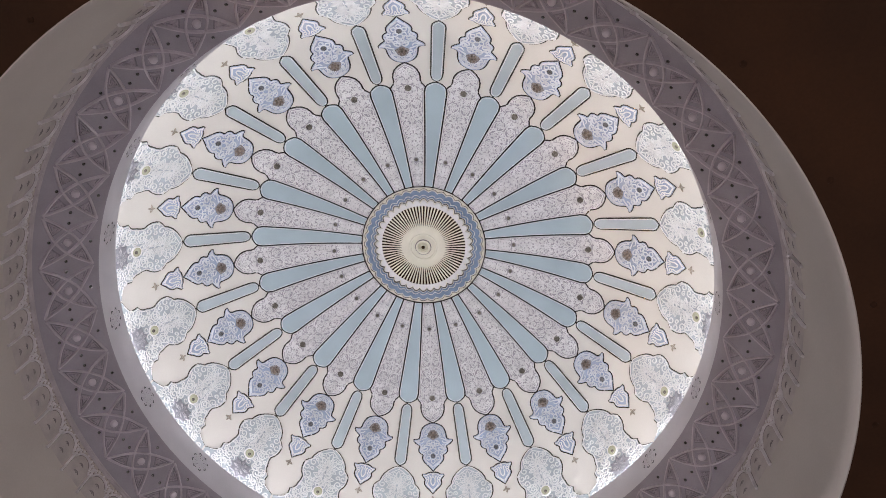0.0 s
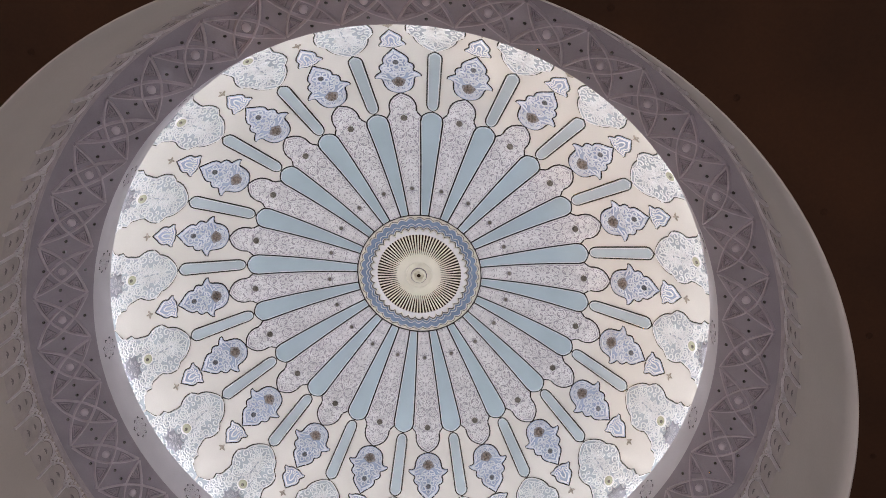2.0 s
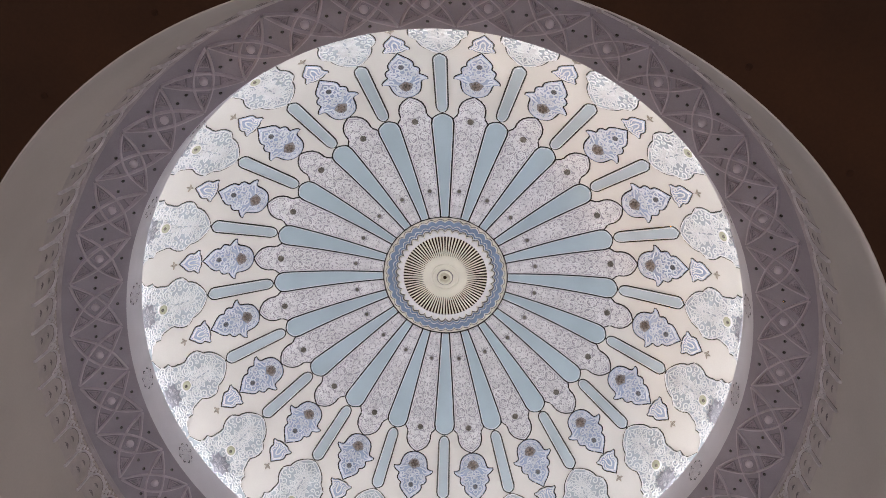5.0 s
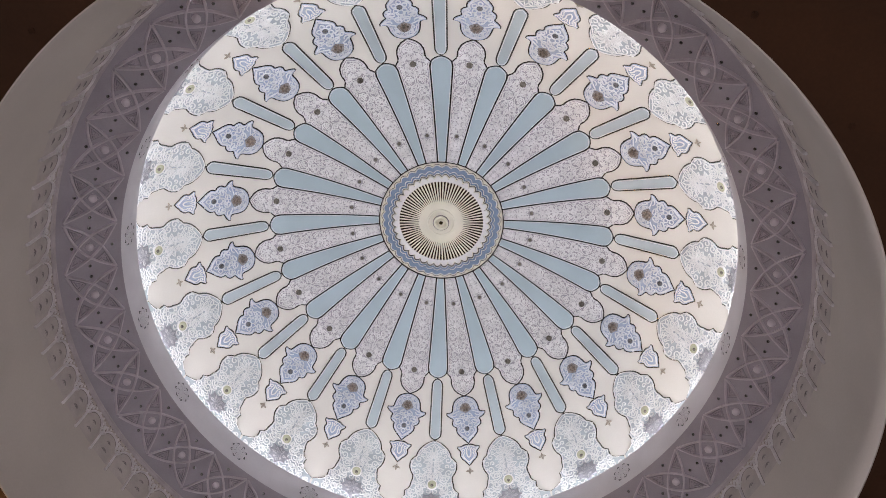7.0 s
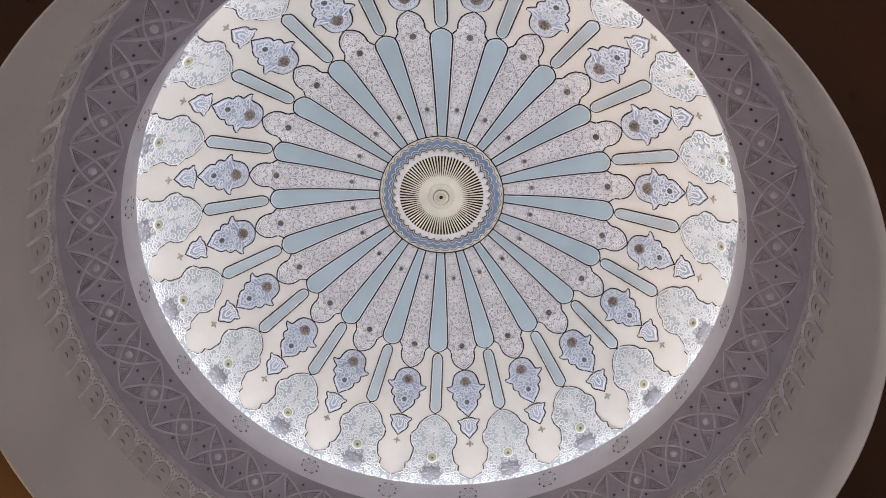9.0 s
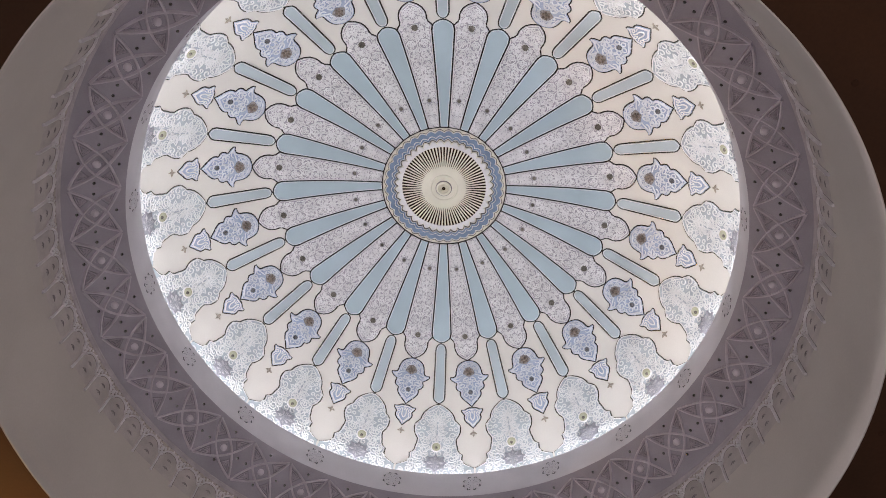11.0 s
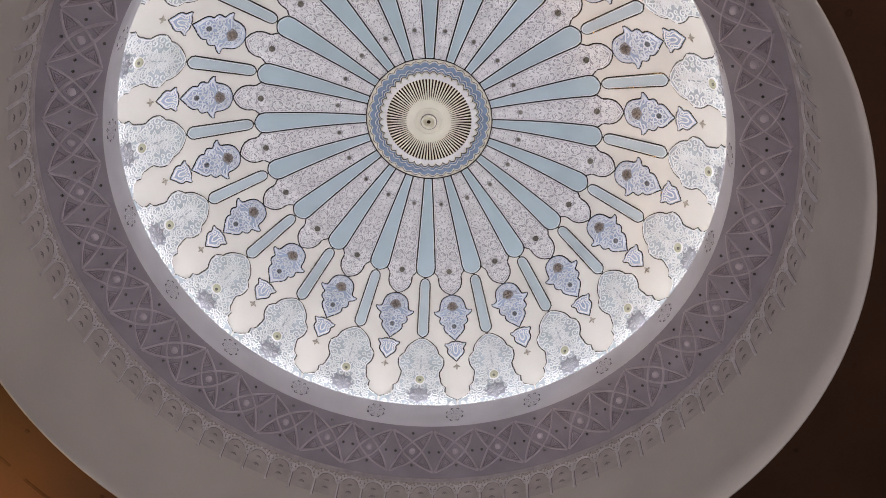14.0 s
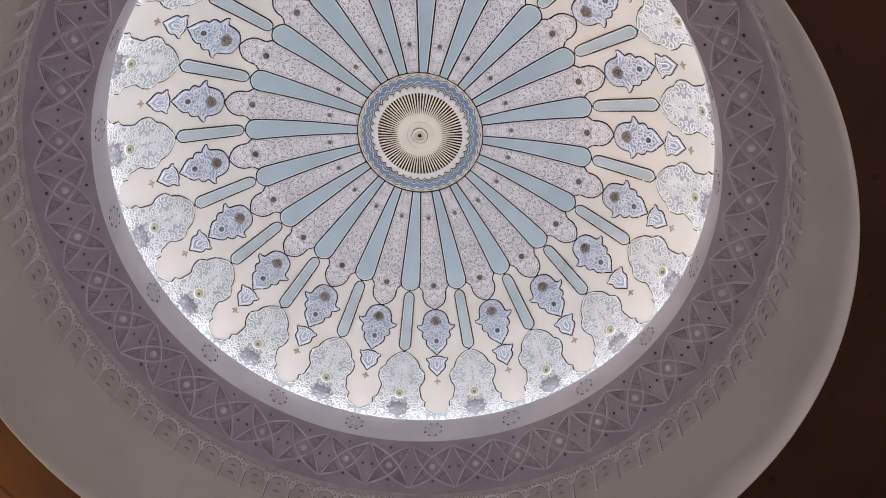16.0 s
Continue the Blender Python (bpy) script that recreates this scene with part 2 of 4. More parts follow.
def spiral(cx, cv, r, a0, turns, sgn, n=15):
    out = []
    for i in range(n):
        t = i / (n - 1)
        rr = r * (1 - 0.82 * t)
        a = a0 + sgn * turns * 2 * math.pi * t
        out.append((cx + rr * math.cos(a), cv + rr * math.sin(a)))
    return out


def leaf(cx, cv, length, width, a, n=6):
    """A pointed leaf as a closed line."""
    side = []
    for i in range(n + 1):
        t = i / n
        side.append((t * length, width * math.sin(math.pi * t ** 0.8)))
    pts = side + [(u, -w) for u, w in reversed(side[1:-1])]
    c, s = math.cos(a), math.sin(a)
    return [(cx + u * c - w * s, cv + u * s + w * c) for u, w in pts]


def disc(mesh, surface, cx, cv, r, h0, h1, n=14, dome=0.5):
    """A low round boss."""
    ring0 = [surface.place(cx + r * math.cos(2 * math.pi * j / n), cv + r * math.sin(2 * math.pi * j / n), h0) for j in range(n)]
    rows = [ring0]
    for f, g in ((0.92, 0.55), (0.65, 0.88), (0.3, 1.0)):
        rows.append([surface.place(cx + f * r * math.cos(2 * math.pi * j / n), cv + f * r * math.sin(2 * math.pi * j / n), h0 + (h1 - h0) * g) for j in range(n)])
    mesh.grid(rows, True)
    o = len(mesh.verts)
    mesh.verts.append(surface.place(cx, cv, h1))
    base = o - n
    mesh.faces += [(base + j, base + (j + 1) % n, o) for j in range(n)]
    return mesh


def rosebud(mesh, surface, cx, cv, r, h0, h1, petals=8):
    """A small gilded flower with petals round a raised heart."""
    disc(mesh, surface, cx, cv, r * 0.45, h0, h1, 10)
    for i in range(petals):
        a = 2 * math.pi * i / petals
        disc(mesh, surface, cx + 0.68 * r * math.cos(a), cv + 0.68 * r * math.sin(a), r * 0.34, h0, h0 + 0.7 * (h1 - h0), 7)
    return mesh


def scrolls(mesh, surface, outline, v0, v1, cell, margin, width, h0, h1, seed, axis=True):
    """Arabesque scrollwork that fills a symmetric outline: mirrored volutes, leaves between them and buds on the axis."""
    rng = random.Random(seed)
    v, row = v0, 0
    while v < v1:
        w = min(width_at(outline, v - cell * 0.4), width_at(outline, v), width_at(outline, v + cell * 0.4)) - margin
        n = max(1, round(w / cell))
        pitch = w / n if n else w
        if w > cell * 0.42:
            for i in range(n):
                x = pitch * (i + 0.5) + rng.uniform(-0.07, 0.07) * cell
                vv = v + rng.uniform(-0.1, 0.1) * cell
                sgn = 1 if (i + row) % 2 else -1
                r = min(pitch, cell) * rng.uniform(0.44, 0.52)
                a0 = rng.uniform(-0.5, 0.5) + (math.pi / 2 if sgn > 0 else -math.pi / 2)
                line = spiral(x, vv, r, a0, rng.uniform(1.1, 1.5), sgn, 14)
                a1 = rng.uniform(0, 6.28)
                bud = leaf(x + r * 0.95 * math.cos(a1), vv + r * 0.95 * math.sin(a1), r * 0.95, r * 0.26, a1 + 0.9 * sgn, 4)
                for s in (1, -1):
                    ridge(mesh, surface, [(s * q[0], q[1]) for q in line], width, h0, h1)
                    if x + r * 1.5 < w + margin * 0.4:
                        ridge(mesh, surface, [(s * q[0], q[1]) for q in bud], width * 0.85, h0, h1 * 0.9, True)
            if axis and row % 2 == 0 and w > cell * 0.8:
                ridge(mesh, surface, leaf(0, v - cell * 0.5, cell * 1.0, cell * 0.2, math.pi / 2, 5), width, h0, h1, True)
        v += cell * 0.93
        row += 1
    return mesh


def anchor(surface, v, h=0.0, turn=0.0):
    return Matrix.Translation(Vector(surface.place(0, v, h, turn))) @ Matrix.Rotation(turn, 4, "Z")


STEP = radians(18)
HALF = radians(9)

# ---------------------------------------------------------------- the shell: floor, hall walls, ceiling, drum, frieze, fascia, dome


def box_wall(name, x0, x1, y0, y1, z0, z1, mat, label):
    m = Mesh()
    vs = [(x, y, z) for x in (x0, x1) for y in (y0, y1) for z in (z0, z1)]
    m.add(vs, [(0, 1, 3, 2), (4, 6, 7, 5), (0, 4, 5, 1), (2, 3, 7, 6), (0, 2, 6, 4), (1, 5, 7, 3)])
    ob = new(name, m.data(name, mat, None, False))
    return tagged(ob, label, "wall" if name != "floor" else "floor", "", "structure")


CEIL = DATUM - 4.58
box_wall("floor", -13, 13, -13, 13, -0.2, 0, FLOOR, "plain pale marble hall floor under the dome")
box_wall("wall_north", -13, 13, 13, 13.3, 0, CEIL, WALL, "plain dark brown hall wall")
box_wall("wall_south", -13, 13, -13.3, -13, 0, CEIL, WALL, "plain dark brown hall wall")
box_wall("wall_east", 13, 13.3, -13, 13, 0, CEIL, WALL, "plain dark brown hall wall")
box_wall("wall_west", -13.3, -13, -13, 13, 0, CEIL, WALL, "plain dark brown hall wall")


def ceiling():
    m = Mesh()
    sides = 192
    rows = []
    for r, z in ((5.70, CEIL + 0.3), (5.55, CEIL + 0.3), (5.55, CEIL + 0.012), (5.515, CEIL), (6.6, CEIL), (8.5, CEIL), (18.6, CEIL)):
        rows.append([(r * math.sin(2 * math.pi * j / sides), -r * math.cos(2 * math.pi * j / sides), z) for j in range(sides)])
    m.grid(rows, True)
    return tagged(new("ceiling", m.data("ceiling", CEILING)), "dark brown flat ceiling round the dome's opening", "ceiling", "", "structure")


ceiling()
drum = new("drum_wall", lathe([(5.502, -4.575), (5.592, -2.20), (5.72, -2.20), (5.72, -4.575), (5.502, -4.575)], 192).data("drum_wall", DRUM))
tagged(drum, "plain grey cream plaster drum wall below the frieze", "wall", "", "structure")
frieze = new("frieze", thick_shell(FRIEZE, 192, 16, 0.0).data("frieze", MAUVE))
tagged(frieze, "mauve grey coved frieze with interlaced lens pattern", "frieze", "", "structure")
fascia = new("fascia_ring", lathe([(5.02, -0.84), (5.01, -0.82), (4.955, -0.82), (4.943, -0.835), (4.896, -1.461), (4.903, -1.475), (5.02, -1.475), (5.02, -0.84)], 192).data("fascia_ring", FASCIA))
tagged(fascia, "smooth grey white fascia ring hiding the cove light", "fascia", "", "structure")
shelf = new("cove_shelf", lathe([(5.02, -0.97), (5.3, -0.97), (5.3, -0.9), (5.245, -0.9)], 160).data("cove_shelf", CREAM))
tagged(shelf, "cream cove shelf behind the fascia ring", "shelf", "", "structure")
dome = new("dome", thick_shell(DOME, 160, 70, 0.02).data("dome", CREAM))
tagged(dome, "cream plaster dome lit from the cove round its rim", "dome", "", "structure")
# unseen housing, added to keep the strip's light off the lower dome
housing = new("cove_light_shield", lathe([(5.10, -0.885), (5.20, -0.80), (5.215, -0.81), (5.205, -0.95), (5.10, -0.95), (5.10, -0.885)], 120).data("cove_light_shield", CREAM))
tagged(housing, "unseen cream housing added behind the strip to block its light", "housing", "", "structure")
strip = new("cove_light", lathe([(5.105, -0.8765), (5.192, -0.8025)], 120).data("cove_light", STRIP))
tagged(strip, "continuous white strip light hidden in the cove", "strip light")

# mouldings between frieze and arcade


def moulding(name, points, mat, label):
    ob = new(name, lathe(points, 192).data(name, mat))
    return tagged(ob, label, "moulding", "", "structure")


def bead(r, z, a, b, n=8):
    return [(r - a * math.sin(math.pi * i / n), z + b * math.cos(math.pi * i / n)) for i in range(n + 1)]


moulding("trim", [(5.593, -2.125)] + bead(5.593, -2.145, 0.028, 0.018) + bead(5.596, -2.178, 0.022, 0.014) + bead(5.596, -2.212, 0.03, 0.018) + [(5.605, -2.24)],
         BEADING, "mauve grey beaded moulding round the drum")
moulding("trim", [(5.00, -1.476)] + bead(4.93, -1.483, 0.02, 0.008) + [(5.00, -1.491)], FASCIA, "thin grey white bead under the fascia ring")

# ---------------------------------------------------------------- relief panels on the dome


def angular(half, v0, v1, n=10):
    """An outline that keeps a constant angle about the axis."""
    return [(DOME.radius(v0 + (v1 - v0) * i / n) * radians(half), v0 + (v1 - v0) * i / n) for i in range(n + 1)]


PETAL = angular(5.3, 1.262, 3.22) + [(0.318, 3.30), (0.285, 3.345), (0.25, 3.385), (0.24, 3.43), (0.245, 3.50), (0.235, 3.58), (0.20, 3.66), (0.13, 3.73), (0.05, 3.775), (0.0, 3.80)]
WEDGE = angular(3.7, 1.262, 3.20) + [(0.19, 3.28), (0.172, 3.325), (0.12, 3.365), (0.06, 3.395), (0.0, 3.412)]
BAR = [(0.0, 3.432), (0.045, 3.45), (0.08, 3.48), (0.104, 3.54), (0.109, 3.60), (0.121, 4.57), (0.105, 4.625), (0.06, 4.665), (0.0, 4.697)]
FLOWER = [(0.0, 3.80), (0.06, 3.812), (0.115, 3.832), (0.165, 3.855), (0.215, 3.90), (0.25, 3.965), (0.268, 4.03), (0.277, 4.09), (0.296, 4.13), (0.345, 4.15), (0.405, 4.155), (0.402, 4.185), (0.365, 4.222),
          (0.318, 4.25), (0.284, 4.268), (0.282, 4.30), (0.30, 4.34), (0.298, 4.385), (0.268, 4.42), (0.226, 4.437), (0.212, 4.46), (0.222, 4.50), (0.215, 4.545), (0.175, 4.60), (0.115, 4.655),
          (0.055, 4.712), (0.02, 4.748), (0.0, 4.775)]
BUD = [(0.0, 4.80), (0.05, 4.79), (0.10, 4.802), (0.14, 4.828), (0.18, 4.838), (0.222, 4.835), (0.224, 4.862), (0.20, 4.895), (0.172, 4.925), (0.165, 4.955), (0.178, 4.99), (0.172, 5.035), (0.135, 5.085),
       (0.085, 5.125), (0.05, 5.165), (0.0, 5.215)]
MEDAL = [(0.0, 4.71), (0.06, 4.73), (0.14, 4.765), (0.23, 4.83), (0.30, 4.90), (0.345, 4.98), (0.365, 5.05), (0.42, 5.09), (0.465, 5.14), (0.485, 5.21), (0.482, 5.29), (0.45, 5.37), (0.405, 5.44),
         (0.41, 5.52), (0.435, 5.60), (0.448, 5.67), (0.485, 5.73), (0.55, 5.775), (0.542, 5.82), (0.543, 5.88), (0.565, 5.935), (0.607, 5.975), (0.664, 6.01), (0.735, 6.045), (0.80, 6.075), (0.812, 6.20), (0.816, 6.50)]


def shape(name, outline, v_mid, turn0, label, category, group, field, h, dark, line_width, edge_mat, edge_width, open_end=False, top=0.008):
    """A relief panel: a sunk joint round it, a raised edge line and its field."""
    org = anchor(DOME, v_mid)
    root = thing(name, org, label, category, group)
    loop = loop_of(outline)
    if open_end:
        half = outline[:-2]
        loop = [(-x, v) for x, v in reversed(half)] + half[1:]
    part("joint", ridge(Mesh(), DOME, loop, line_width, 0.001, 0.0065 if dark is DARK else 0.0045, not open_end), dark, root, "dark recessed outline", org)
    inner = [(max(x - line_width * 0.45, 0.0), v) for x, v in outline]
    if outline[0][0] < 1e-6:
        inner[0] = (0.0, outline[0][1] + line_width * 0.5)
    if outline[-1][0] < 1e-6:
        inner[-1] = (0.0, outline[-1][1] - line_width * 0.5)
    part("field", panel(Mesh(), DOME, inner, h), field, root, "", org)
    edge = loop_of(outline, -line_width * 0.5 - edge_width * 0.75)
    if open_end:
        half = [(x - line_width * 0.5 - edge_width * 0.75, v) for x, v in outline[1:-3]]
        half = [(0.0, outline[0][1] + line_width + edge_width)] + half
        edge = [(-x, v) for x, v in reversed(half)] + half[1:]
    part("edge", ridge(Mesh(), DOME, edge, edge_width, h - 0.002, h + top, not open_end), edge_mat, root, "raised pale edge line", org)
    return root, org


def loops(mesh, surface, outline, v0, v1, margin, width, h0, h1, seed, keep=()):
    """Vine scrollwork: mirrored pairs of open volutes stacked along the axis, each with leaves curling round a blossom, and sprigs in the gaps."""
    rng = random.Random(seed)

    def both(line, shut, wide=1.0):
        if all(math.hypot(q[0] - kx, q[1] - kv) > kr for q in line for kx, kv, kr in keep):
            for s in (1, -1):
                ridge(mesh, surface, [(s * q[0], q[1]) for q in line], width * wide, h0, h1, shut)

    v = v0
    while True:
        w = width_at(outline, v) - margin
        v += 0.45 * w
        r = 0.46 * w
        if v + r > v1:
            break
        w = min(width_at(outline, v - r * 0.6), width_at(outline, v), width_at(outline, v + r * 0.6)) - margin
        r = 0.47 * w * rng.uniform(0.94, 1.03)
        x = 0.5 * w + rng.uniform(-0.03, 0.03) * w
        a0 = rng.uniform(0, 6.28)
        sg = rng.choice((1, -1))
        turn = 0.92 * 2 * math.pi
        vine = [(x + r * (1 - 0.16 * k / 19) * math.cos(a0 + sg * turn * k / 19), v + r * (1 - 0.16 * k / 19) * math.sin(a0 + sg * turn * k / 19)) for k in range(20)]
        vine += [(x + r * f * math.cos(a0 + sg * (turn + e)), v + r * f * math.sin(a0 + sg * (turn + e))) for f, e in ((0.72, 0.45), (0.52, 0.9), (0.30, 1.3))]
        both(vine, False)
        if r > 0.05:
            for k in range(5):
                a = a0 + 1.257 * k + rng.uniform(-0.15, 0.15)
                both(leaf(x + 0.10 * r * math.cos(a), v + 0.10 * r * math.sin(a), rng.uniform(0.38, 0.5) * r, 0.15 * r, a + 0.35 * sg, 4), True, 0.78)
            for k in range(3):
                a = a0 + 2.1 * k + rng.uniform(-0.3, 0.3)
                both(leaf(x + 0.86 * r * math.cos(a), v + 0.86 * r * math.sin(a), 0.38 * r, 0.11 * r, a + 2.5 * sg, 4), True, 0.75)
        else:
            both(leaf(x - 0.5 * r, v, r, 0.3 * r, rng.uniform(-0.4, 0.4), 4), True, 0.8)
        # buds on the axis and sprigs at the border, in the gaps between the volutes
        both(leaf(0.004, v + 0.45 * r, 1.1 * r, 0.22 * r, math.pi / 2, 5), True)
        both(leaf(w - 0.12 * r, v + 0.82 * r, 0.42 * r, 0.12 * r, math.pi / 2 + 0.4, 4), True, 0.8)
        both(leaf(0.10 * r, v + r * 1.0, 0.62 * r, 0.16 * r, 0.3, 4), True, 0.8)
        v += r * 0.98
    return mesh


def petals():
    root, org = shape("petal_panel", PETAL, 2.5, HALF, "lilac petal-shaped plaster panel with white scrollwork", "relief panel", "petal panels of the dome",
                      LILAC, 0.012, DARK, 0.028, WHITE, 0.016)
    sc = Mesh()
    bosses = ((0, DOME.at_radius(3.221), 0.07), (0, DOME.at_radius(1.806), 0.05))
    loops(sc, DOME, PETAL, 1.28, DOME.at_radius(3.221) - 0.16, 0.03, 0.0195, 0.011, 0.028, 5, bosses)
    top_boss = bosses[0][1]
    scrolls(sc, DOME, PETAL, top_boss - 0.2, 3.70, 0.085, 0.035, 0.0145, 0.011, 0.023, 3)
    for sd in (1, -1):
        for cx, cv, r, a0, sg in ((0.21, -0.115, 0.062, 0.5, 1), (0.235, 0.02, 0.05, 2.4, -1), (0.055, 0.135, 0.05, 3.8, 1), (0.165, 0.125, 0.046, 0.0, -1), (0.08, -0.13, 0.055, 1.0, -1), (0.122, -0.01, 0.048, 2.0, 1)):
            ridge(sc, DOME, [(sd * q[0], top_boss + q[1]) for q in spiral(cx, cv, r, a0, 1.05, sg, 14)], 0.0185, 0.011, 0.028)
            for k in range(4):
                ridge(sc, DOME, [(sd * q[0], top_boss + q[1]) for q in leaf(cx, cv, r * 0.55, r * 0.18, a0 + 1.57 * k, 4)], 0.014, 0.011, 0.024, True)
    # the head of the petal: a lobed blossom framed by long leaves
    for sd in (1, -1):
        for cx, cv, r, a0, sg, tn in ((0.115, 3.45, 0.062, 2.0, 1, 0.95), (0.095, 3.575, 0.066, 3.6, -1, 1.0), (0.195, 3.52, 0.034, 1.0, -1, 0.9), (0.215, 3.40, 0.03, 4.0, 1, 1.0)):
            ridge(sc, DOME, [(sd * q[0], q[1]) for q in spiral(cx, cv, r, a0, tn, sg, 15)], 0.0185, 0.011, 0.028)
            for k in range(3):
                ridge(sc, DOME, [(sd * q[0], q[1]) for q in leaf(cx, cv, r * 0.62, r * 0.2, a0 + 2.1 * k, 4)], 0.014, 0.011, 0.025, True)
        ridge(sc, DOME, [(sd * q[0], q[1]) for q in smooth_line([(0.0, 3.74), (0.09, 3.68), (0.165, 3.615), (0.19, 3.55)], 2)], 0.017, 0.011, 0.026)
        ridge(sc, DOME, [(sd * q[0], q[1]) for q in leaf(0.015, 3.66, 0.07, 0.018, 0.5, 4)], 0.014, 0.011, 0.024, True)
    ridge(sc, DOME, leaf(0, 3.50, 0.15, 0.03, math.pi / 2, 5), 0.017, 0.011, 0.028, True)
    rng = random.Random(8)
    for i in range(90):
        v = rng.uniform(1.4, 3.6)
        w = width_at(PETAL, v) - 0.055
        x = rng.uniform(0.1, 1.0) * w
        if all(math.hypot(x - kx, v - kv) > kr + 0.02 for kx, kv, kr in bosses):
            for sd in (1, -1):
                disc(sc, DOME, sd * x, v, rng.uniform(0.014, 0.022), 0.011, 0.03, 6)
    part("scrollwork", sc, LACE, root, "white raised scrollwork", org)
    part("large_boss", rosebud(Mesh(), DOME, 0, DOME.at_radius(3.221), 0.060, 0.012, 0.06, 10), BRONZE, root, "dark gilded flower boss", org)
    part("small_boss", rosebud(Mesh(), DOME, 0, DOME.at_radius(1.806), 0.036, 0.012, 0.05, 8), BRONZE, root, "small dark gilded boss", org)
    root.matrix_basis = Matrix.Rotation(HALF, 4, "Z") @ root.matrix_basis
    spin(root, 20, 0, STEP)


def wedges():
    root, org = shape("wedge_panel", WEDGE, 2.5, 0, "smooth pale blue tapering panel with dark outline", "relief panel", "blue wedge panels of the dome",
                      BLUE, 0.012, DARK, 0.028, PALE, 0.012, top=0.003)
    spin(root, 20, 0, STEP)


def bars():
    root, org = shape("bar_panel", BAR, 4.05, 0, "slim pale blue bar with rounded ends and dark outline", "relief panel", "blue bars of the dome",
                      BARBLUE, 0.012, DARKGILT, 0.026, PALE, 0.014, top=0.003)
    spin(root, 20, 0, STEP)


def flower_lines(m, outline, h):
    """A double hood over the gilded heart, curling leaves beside and under it, and a lobed garland round the lower heart."""
    def both(line, shut=False, wide=0.021, top=0.02):
        for s in (1, -1):
            ridge(m, DOME, [(s * q[0], q[1]) for q in line], wide, h, h + top, shut)

    hood = [(x * 0.78, 4.09 + (v - 4.09) * 0.80) for x, v in outline if v < 4.1]
    ridge(m, DOME, [(-x, v) for x, v in reversed(hood)] + hood[1:], 0.021, h, h + 0.022)
    for k in range(9):
        a = math.pi * (1.08 + 0.84 * k / 8)
        ridge(m, DOME, leaf(0.115 * math.cos(a), 4.06 + 0.115 * math.sin(a), 0.075, 0.026, a + 0.3 * (-1 if k % 2 else 1), 5), 0.015, h, h + 0.018, True)
    # the horns, each with a curled leaf
    both(smooth_line([(0.13, 4.10), (0.20, 4.125), (0.26, 4.155), (0.335, 4.185)], 2), wide=0.022)
    both(smooth_line([(0.335, 4.19), (0.27, 4.215), (0.215, 4.205), (0.19, 4.165)], 2), wide=0.02)
    # garland between the hearts
    both(spiral(0.085, 4.225, 0.058, -1.9, 1.15, 1, 13), wide=0.023)
    both(spiral(0.20, 4.275, 0.05, 2.6, 1.2, -1, 13), wide=0.022)
    both(leaf(0.02, 4.17, 0.12, 0.035, 0.35, 5), True, 0.02)
    both(leaf(0.0, 4.245, 0.10, 0.03, 0.95, 5), True, 0.02)
    both(leaf(0.11, 4.31, 0.14, 0.034, 0.3, 5), True, 0.021)
    ridge(m, DOME, leaf(0, 4.19, 0.12, 0.035, math.pi / 2, 5), 0.02, h, h + 0.02, True)
    # five lobes round the lower heart
    for k in range(5):
        a = math.pi / 2 + (k - 2) * 1.15
        ridge(m, DOME, leaf(0.062 * math.cos(a), 4.47 + 0.062 * math.sin(a), 0.088, 0.042, a, 6), 0.02, h, h + 0.02, True)
    ring = [(0.068 * math.cos(2 * math.pi * k / 14), 4.47 + 0.068 * math.sin(2 * math.pi * k / 14)) for k in range(14)]
    ridge(m, DOME, ring, 0.018, h, h + 0.02, True)
    both(smooth_line([(0.0, 4.69), (0.06, 4.635), (0.125, 4.585), (0.175, 4.53), (0.175, 4.48), (0.15, 4.43)], 2), wide=0.022)
    both(leaf(0.16, 4.40, 0.095, 0.026, 0.05, 5), True, 0.018)
    for cx, cv, r, a0, sg in ((0.225, 4.06, 0.022, 1.0, 1), (0.195, 3.955, 0.022, 2.0, -1), (0.11, 3.875, 0.022, 2.6, 1), (0.30, 4.19, 0.02, 0.6, 1), (0.15, 4.07, 0.028, 0.4, -1), (0.12, 3.98, 0.024, 3.0, 1),
                              (0.15, 4.25, 0.02, 0.0, 1), (0.05, 4.335, 0.03, 1.0, -1), (0.13, 4.36, 0.03, 2.0, 1), (0.115, 4.63, 0.016, 0.0, 1), (0.04, 4.655, 0.018, 1.0, -1), (0.25, 4.315, 0.02, 4.0, 1)):
        both(spiral(cx, cv, r, a0, 1.1, sg, 9), False, 0.015, 0.017)
    both(smooth_line([(0.245, 4.37), (0.245, 4.325), (0.20, 4.35)], 2), wide=0.016)
    return m


